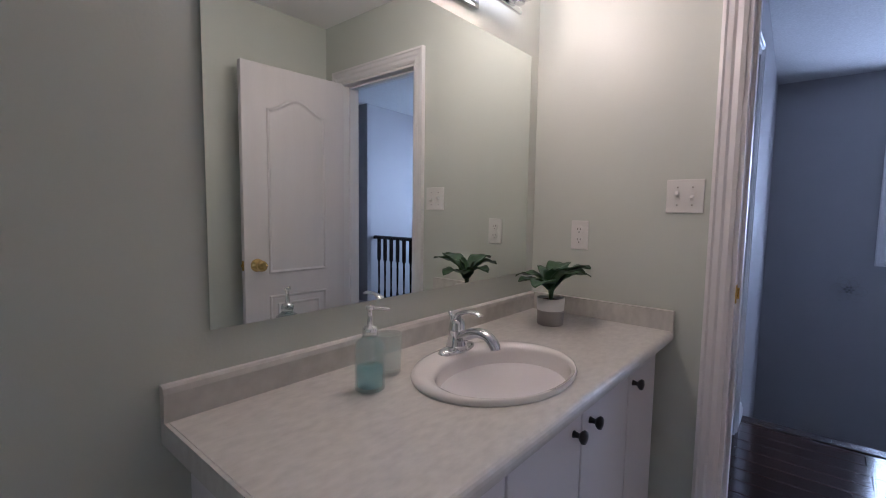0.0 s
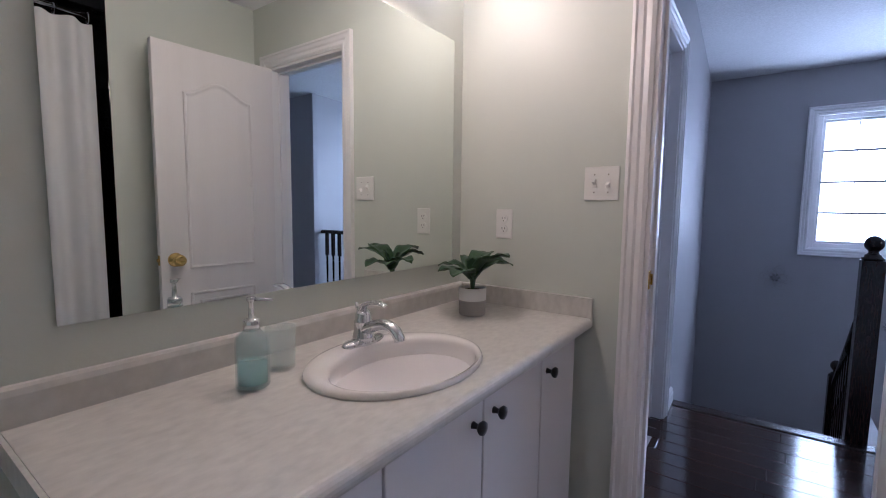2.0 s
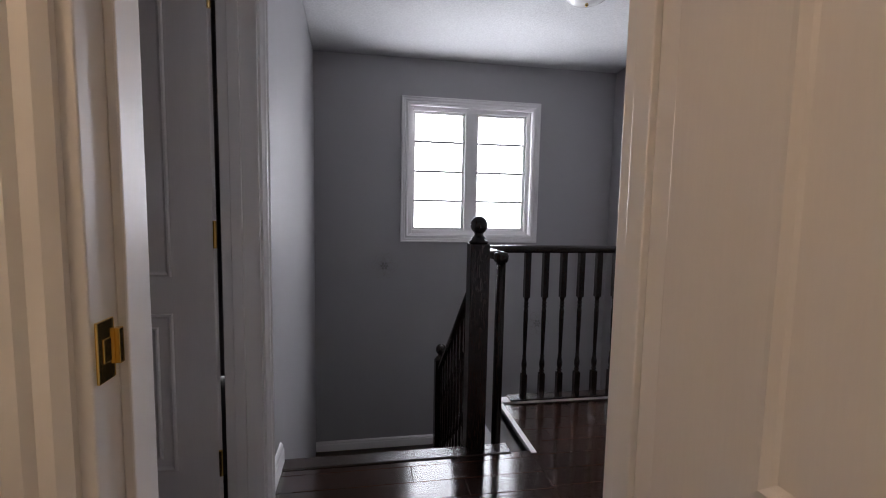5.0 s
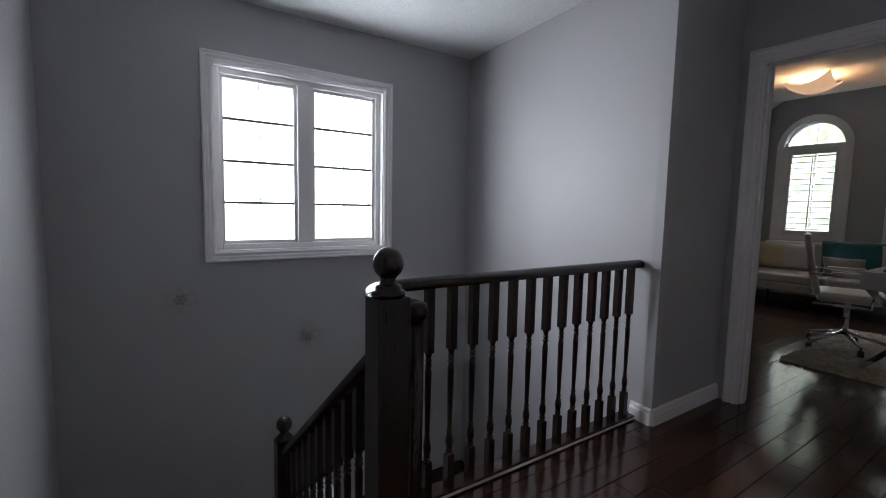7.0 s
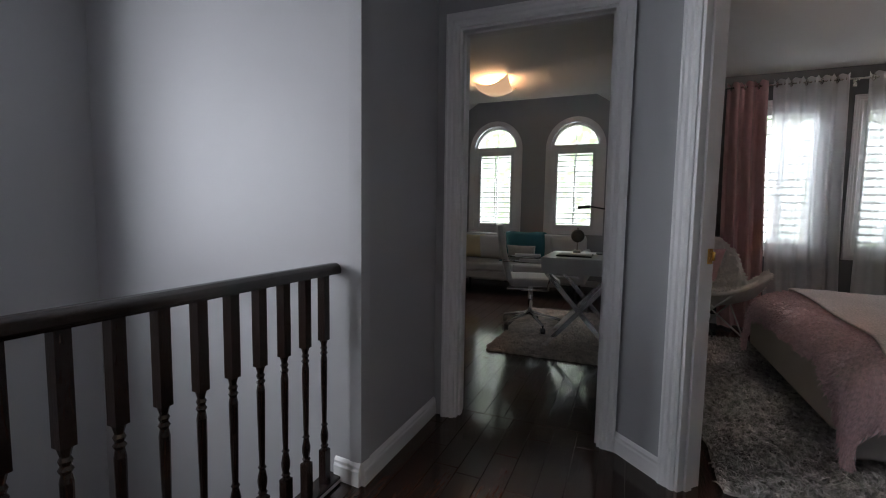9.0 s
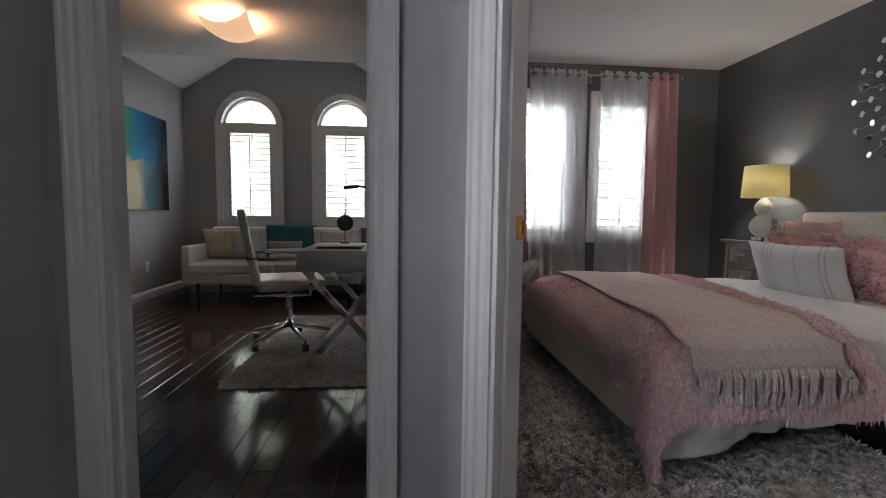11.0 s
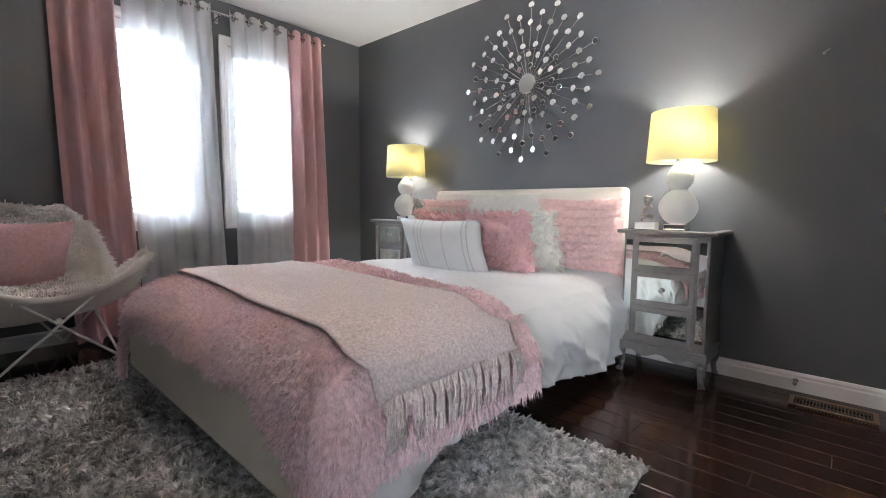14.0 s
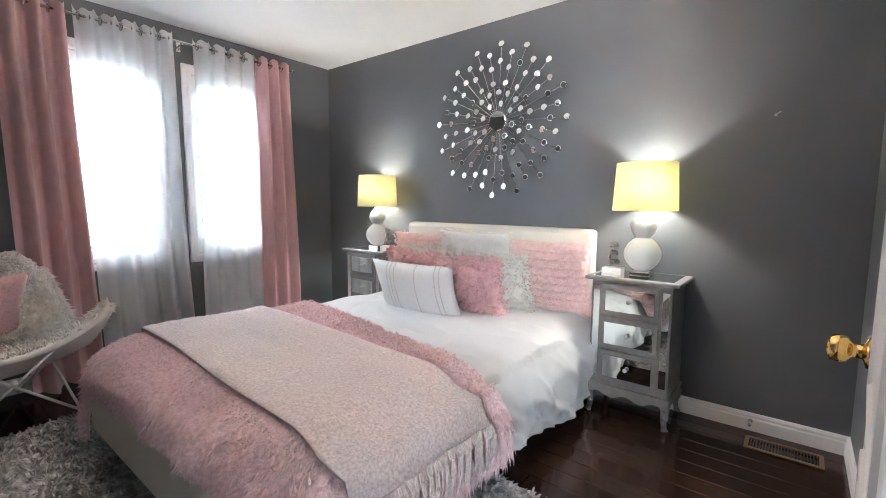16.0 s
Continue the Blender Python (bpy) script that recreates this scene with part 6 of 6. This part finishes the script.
oc = empty("office_chair", pose(5.08, 3.36, 0.02, 0, 0, 198))
tagged(oc, "white leather office chair on a chrome swivel base", "office chair")
box("seat", -0.23, 0.23, -0.22, 0.24, 0.42, 0.50, LEATHER, oc, bevel=0.03)
bm = bmesh.new()
grid(bm, 8, 20, lambda a, b: Vector(((a - 0.5) * (0.44 - 0.06 * b), -0.24 - 0.10 * b * b - 0.03 * math.sin(math.pi * b), 0.46 + 0.52 * b)))
ob = obj("backrest", bm, LEATHER, oc, smooth=True)
md = ob.modifiers.new("thick", "SOLIDIFY")
md.thickness = 0.05
md = ob.modifiers.new("bevel", "BEVEL")
md.width, md.segments = 0.015, 2
for x in (-0.26, 0.26):
    bm = bmesh.new()
    tube(bm, [(x * 0.9, -0.24, 0.40), (x, 0.12, 0.40), (x, 0.15, 0.60), (x, 0.12, 0.64), (x, -0.20, 0.66), (x * 0.9, -0.28, 0.66)], 0.011, 10)
    obj("arm", bm, CHROME, oc, smooth=True)
    box("arm_pad", x - 0.022, x + 0.022, -0.14, 0.12, 0.655, 0.682, LEATHER, oc, bevel=0.008)
bm = bmesh.new()
rod(bm, (0, 0, 0.12), (0, 0, 0.42), 0.022, 14)
for k in range(5):
    a = k * 2 * math.pi / 5 + 0.3
    rod(bm, (0, 0, 0.14), (0.29 * math.cos(a), 0.29 * math.sin(a), 0.075), 0.022, 8, 0.012)
obj("swivel_base", bm, CHROME, oc, smooth=True)
bm = bmesh.new()
for k in range(5):
    a = k * 2 * math.pi / 5 + 0.3
    px, py = 0.29 * math.cos(a), 0.29 * math.sin(a)
    rod(bm, (px, py - 0.02, 0.028), (px, py + 0.02, 0.028), 0.028, 12)
    rod(bm, (px, py, 0.03), (px, py, 0.08), 0.007, 6)
obj("caster", bm, BLACK, oc)

PAN = glow("warm_lit_glass", (1.0, 0.62, 0.36), 0.7)


def pan_light(name, x, y, z, power, colour):
    ol = empty(name, pose(x, y, z))
    tagged(ol, "lit square glass ceiling light with upturned corners", "ceiling light", "square glass ceiling lights")
    bm = bmesh.new()
    lathe(bm, [(0.07, 0), (0.07, -0.02), (0.012, -0.03), (0.012, -0.15)], 20)
    obj("mount", bm, WHITE, ol)
    bm = bmesh.new()
    grid(bm, 12, 12, lambda a, b: Vector(((a - 0.5) * 0.36, (b - 0.5) * 0.36, -0.165 + 0.28 * ((a - 0.5) ** 2 + (b - 0.5) ** 2) + 0.10 * (a - 0.5) * (b - 0.5))))
    ob = obj("glass_pan", bm, PAN, ol, smooth=True)
    md = ob.modifiers.new("thick", "SOLIDIFY")
    md.thickness = 0.006
    for d in (-0.06, 0.06):
        bulb("pan_bulb", (x + d, y, z - 0.09), power, colour, 0.04)


pan_light("office_ceiling_light", 5.55, 3.90, 2.52, 6.0, WARM)
pan_light("bedroom_ceiling_light", 3.45, 1.25, BEDC, 36.0, (1.0, 0.86, 0.76))

# abstract painting
pt = empty("abstract_painting", pose(6.72, ON, 1.525))
tagged(pt, "large blue, teal and cream abstract canvas", "painting")
pm = bpy.data.materials.new("abstract_paint")
pm.use_nodes = True
nt = pm.node_tree
tc, sp3 = nt.nodes.new("ShaderNodeTexCoord"), nt.nodes.new("ShaderNodeSeparateXYZ")
nz = nt.nodes.new("ShaderNodeTexNoise")
nz.inputs["Scale"].default_value, nz.inputs["Detail"].default_value = 3, 6
add = nt.nodes.new("ShaderNodeMath")
add.operation = "MULTIPLY_ADD"
add.inputs[1].default_value = 0.35
nt.links.new(tc.outputs["Object"], sp3.inputs[0])
nt.links.new(tc.outputs["Object"], nz.inputs["Vector"])
nt.links.new(nz.outputs[0], add.inputs[0])
ramps = []
for src, stops in (("X", ((0.0, (0.05, 0.22, 0.30)), (0.45, (0.10, 0.35, 0.20)), (0.62, (0.03, 0.22, 0.45)), (1.0, (0.005, 0.01, 0.02)))), ("X", ((0.0, (0.55, 0.55, 0.42)), (0.6, (0.50, 0.45, 0.30)), (0.72, (0.08, 0.18, 0.20)), (1.0, (0.004, 0.005, 0.008))))):
    mr, rp, ad = nt.nodes.new("ShaderNodeMapRange"), nt.nodes.new("ShaderNodeValToRGB"), nt.nodes.new("ShaderNodeMath")
    mr.inputs["From Min"].default_value, mr.inputs["From Max"].default_value = -0.6, 0.75
    nt.links.new(sp3.outputs[src], mr.inputs["Value"])
    ad.inputs[1].default_value = 0.0
    ad2 = nt.nodes.new("ShaderNodeMath")
    ad2.operation, ad2.inputs[1].default_value = "MULTIPLY", 0.25
    nt.links.new(nz.outputs[0], ad2.inputs[0])
    nt.links.new(mr.outputs[0], ad.inputs[0])
    nt.links.new(ad2.outputs[0], ad.inputs[1])
    nt.links.new(ad.outputs[0], rp.inputs[0])
    el = rp.color_ramp.elements
    el[0].position, el[0].color = stops[0][0], (*stops[0][1], 1)
    el[1].position, el[1].color = stops[-1][0], (*stops[-1][1], 1)
    for p, c3 in stops[1:-1]:
        e = el.new(p)
        e.color = (*c3, 1)
    ramps.append(rp)
gt, mxr = nt.nodes.new("ShaderNodeMath"), nt.nodes.new("ShaderNodeMix")
gt.operation, gt.inputs[1].default_value = "GREATER_THAN", 0.02
mxr.data_type = "RGBA"
nt.links.new(sp3.outputs["Z"], add.inputs[2])
a3 = nt.nodes.new("ShaderNodeMath")
a3.operation, a3.inputs[1].default_value = "SUBTRACT", 0.175
nt.links.new(add.outputs[0], a3.inputs[0])
nt.links.new(a3.outputs[0], gt.inputs[0])
nt.links.new(gt.outputs[0], mxr.inputs[0])
nt.links.new(ramps[1].outputs[0], mxr.inputs[6])
nt.links.new(ramps[0].outputs[0], mxr.inputs[7])
nt.links.new(mxr.outputs[2], nt.nodes["Principled BSDF"].inputs["Base Color"])
nt.nodes["Principled BSDF"].inputs["Roughness"].default_value = 0.75
nt.nodes["Principled BSDF"].inputs["Specular IOR Level"].default_value = 0.15
bm = bmesh.new()
bx(bm, -0.68, 0.68, -0.035, -0.001, -0.53, 0.53)
obj("canvas", bm, pm, pt, bevel=0.003)
plate("outlet", pose(6.95, ON, 0.36), 0.070, 0.114, "outlet")

# bright overcast distance beyond the windows
def backdrop(name, pts, material):
    bm = bmesh.new()
    bm.faces.new([bm.verts.new(p) for p in pts])
    o = obj(name, bm, material)
    o.visible_shadow = False
    return tagged(o, "bright hazy sky and distance outside the windows", "backdrop", kind="structure")


def haze(name, strength, green):
    m = bpy.data.materials.new(name)
    m.use_nodes = True
    nt = m.node_tree
    tc, nz, rp, em = (nt.nodes.new("ShaderNode" + k) for k in ("TexCoord", "TexNoise", "ValToRGB", "Emission"))
    nz.inputs["Scale"].default_value, nz.inputs["Detail"].default_value = 0.9, 9
    nt.links.new(tc.outputs["Object"], nz.inputs["Vector"])
    nt.links.new(nz.outputs[0], rp.inputs[0])
    el = rp.color_ramp.elements
    el[0].position, el[0].color = 0.42, (*green, 1)
    el[1].position, el[1].color = 0.62, (1.0, 1.0, 1.0, 1)
    nt.links.new(rp.outputs[0], em.inputs[0])
    em.inputs[1].default_value = strength
    nt.links.new(em.outputs[0], nt.nodes["Material Output"].inputs[0])
    return m


backdrop("backdrop_north", [(-60, 60, -20), (60, 60, -20), (60, 60, 60), (-60, 60, 60)], haze("white_haze", 3.0, (0.93, 0.97, 1.0)))
backdrop("backdrop_east", [(60, -60, -20), (60, 60, -20), (60, 60, 60), (60, -60, 60)], haze("leafy_haze", 2.5, (0.42, 0.58, 0.34)))


# ---- floor planks ----
def planks(floor, x0, x1, y0, y1, keep, joined):
    """Rows of dark boards along x: pieces of their own inside keep(x, y), the rest into one mesh."""
    r = random.Random(int(x0 * 100 + y0 * 10))
    w = 0.112
    lens = (0.45, 0.75, 1.05)
    y = y0
    row = 0
    while y < y1 - 0.001:
        yb = min(y + w, y1)
        x = x0 - r.uniform(0, 0.4)
        while x < x1:
            n = r.choice(lens)
            a, b = max(x, x0), min(x + n, x1)
            if b - a > 0.02:
                q = (round(b - a, 2), round(yb - y, 3))
                full = abs(b - a - n) < 1e-6 and abs(yb - y - w) < 1e-6
                if full and keep((a + b) / 2, (y + yb) / 2) and len(PIECES) < 290:
                    if n not in PLANK_MESH:
                        bm = bmesh.new()
                        plank_box(bm, -n / 2, n / 2, -w / 2, w / 2, 0)
                        PLANK_MESH[n] = obj("plank", bm, PLANK, floor, at=pose((a + b) / 2, (y + yb) / 2, r.uniform(-0.0004, 0.0004)))
                        PIECES.append(1)
                    else:
                        o = new("plank", PLANK_MESH[n].data)
                        o.parent, o.matrix_basis = floor, pose((a + b) / 2, (y + yb) / 2, r.uniform(-0.0004, 0.0004))
                        PIECES.append(1)
                else:
                    plank_box(joined, a, b, y, yb, r.uniform(-0.0004, 0.0004))
            x += n
        y += w
        row += 1


def plank_box(bm, a, b, y, yb, dz):
    g = 0.0006
    c = 0.0025
    lo = [bm.verts.new(p) for p in ((a + g, y + g, -0.014), (b - g, y + g, -0.014), (b - g, yb - g, -0.014), (a + g, yb - g, -0.014))]
    md_ = [bm.verts.new((v_.co.x, v_.co.y, dz - 0.0012)) for v_ in lo]
    hi = [bm.verts.new(p) for p in ((a + c, y + c, dz), (b - c, y + c, dz), (b - c, yb - c, dz), (a + c, yb - c, dz))]
    for i in range(4):
        j = (i + 1) % 4
        bm.faces.new((lo[i], lo[j], md_[j], md_[i]))
        bm.faces.new((md_[i], md_[j], hi[j], hi[i]))
    bm.faces.new(hi)


PIECES, PLANK_MESH = [], {}
bm = bmesh.new()
bx(bm, -2.4, 0.79, 1.80, 3.10, -0.06, -0.015)
bx(bm, -2.45, -0.425, 3.10, 4.25, -0.06, -0.015)
bx(bm, 0.79, 2.24, 1.70, 3.58, -0.06, -0.015)
bx(bm, 2.10, 3.14, -0.76, 3.58, -0.06, -0.015)
bx(bm, 3.14, 6.30, -0.76, 2.48, -0.06, -0.015)
bx(bm, 3.14, 8.0, 2.48, 5.45, -0.06, -0.015)
floor = tagged(obj("floor", bm, DARKWOOD), "dark glossy hand-scraped hardwood floor", "floor", kind="structure")
rest = bmesh.new()
near = lambda x, y: -0.2 < x < 4.2
planks(floor, -2.4, 0.79, 1.80, 3.08, near, rest)
planks(floor, 0.79, 3.14, 1.70, 3.565, near, rest)
planks(floor, 3.14, 7.92, 2.54, 5.38, lambda x, y: x < 6, rest)
planks(floor, 2.15, 6.15, -0.70, 2.42, lambda x, y: x < 3.4 and y < 0.6, rest)
tagged(obj("plank_field", rest, PLANK, floor), kind="stuff")
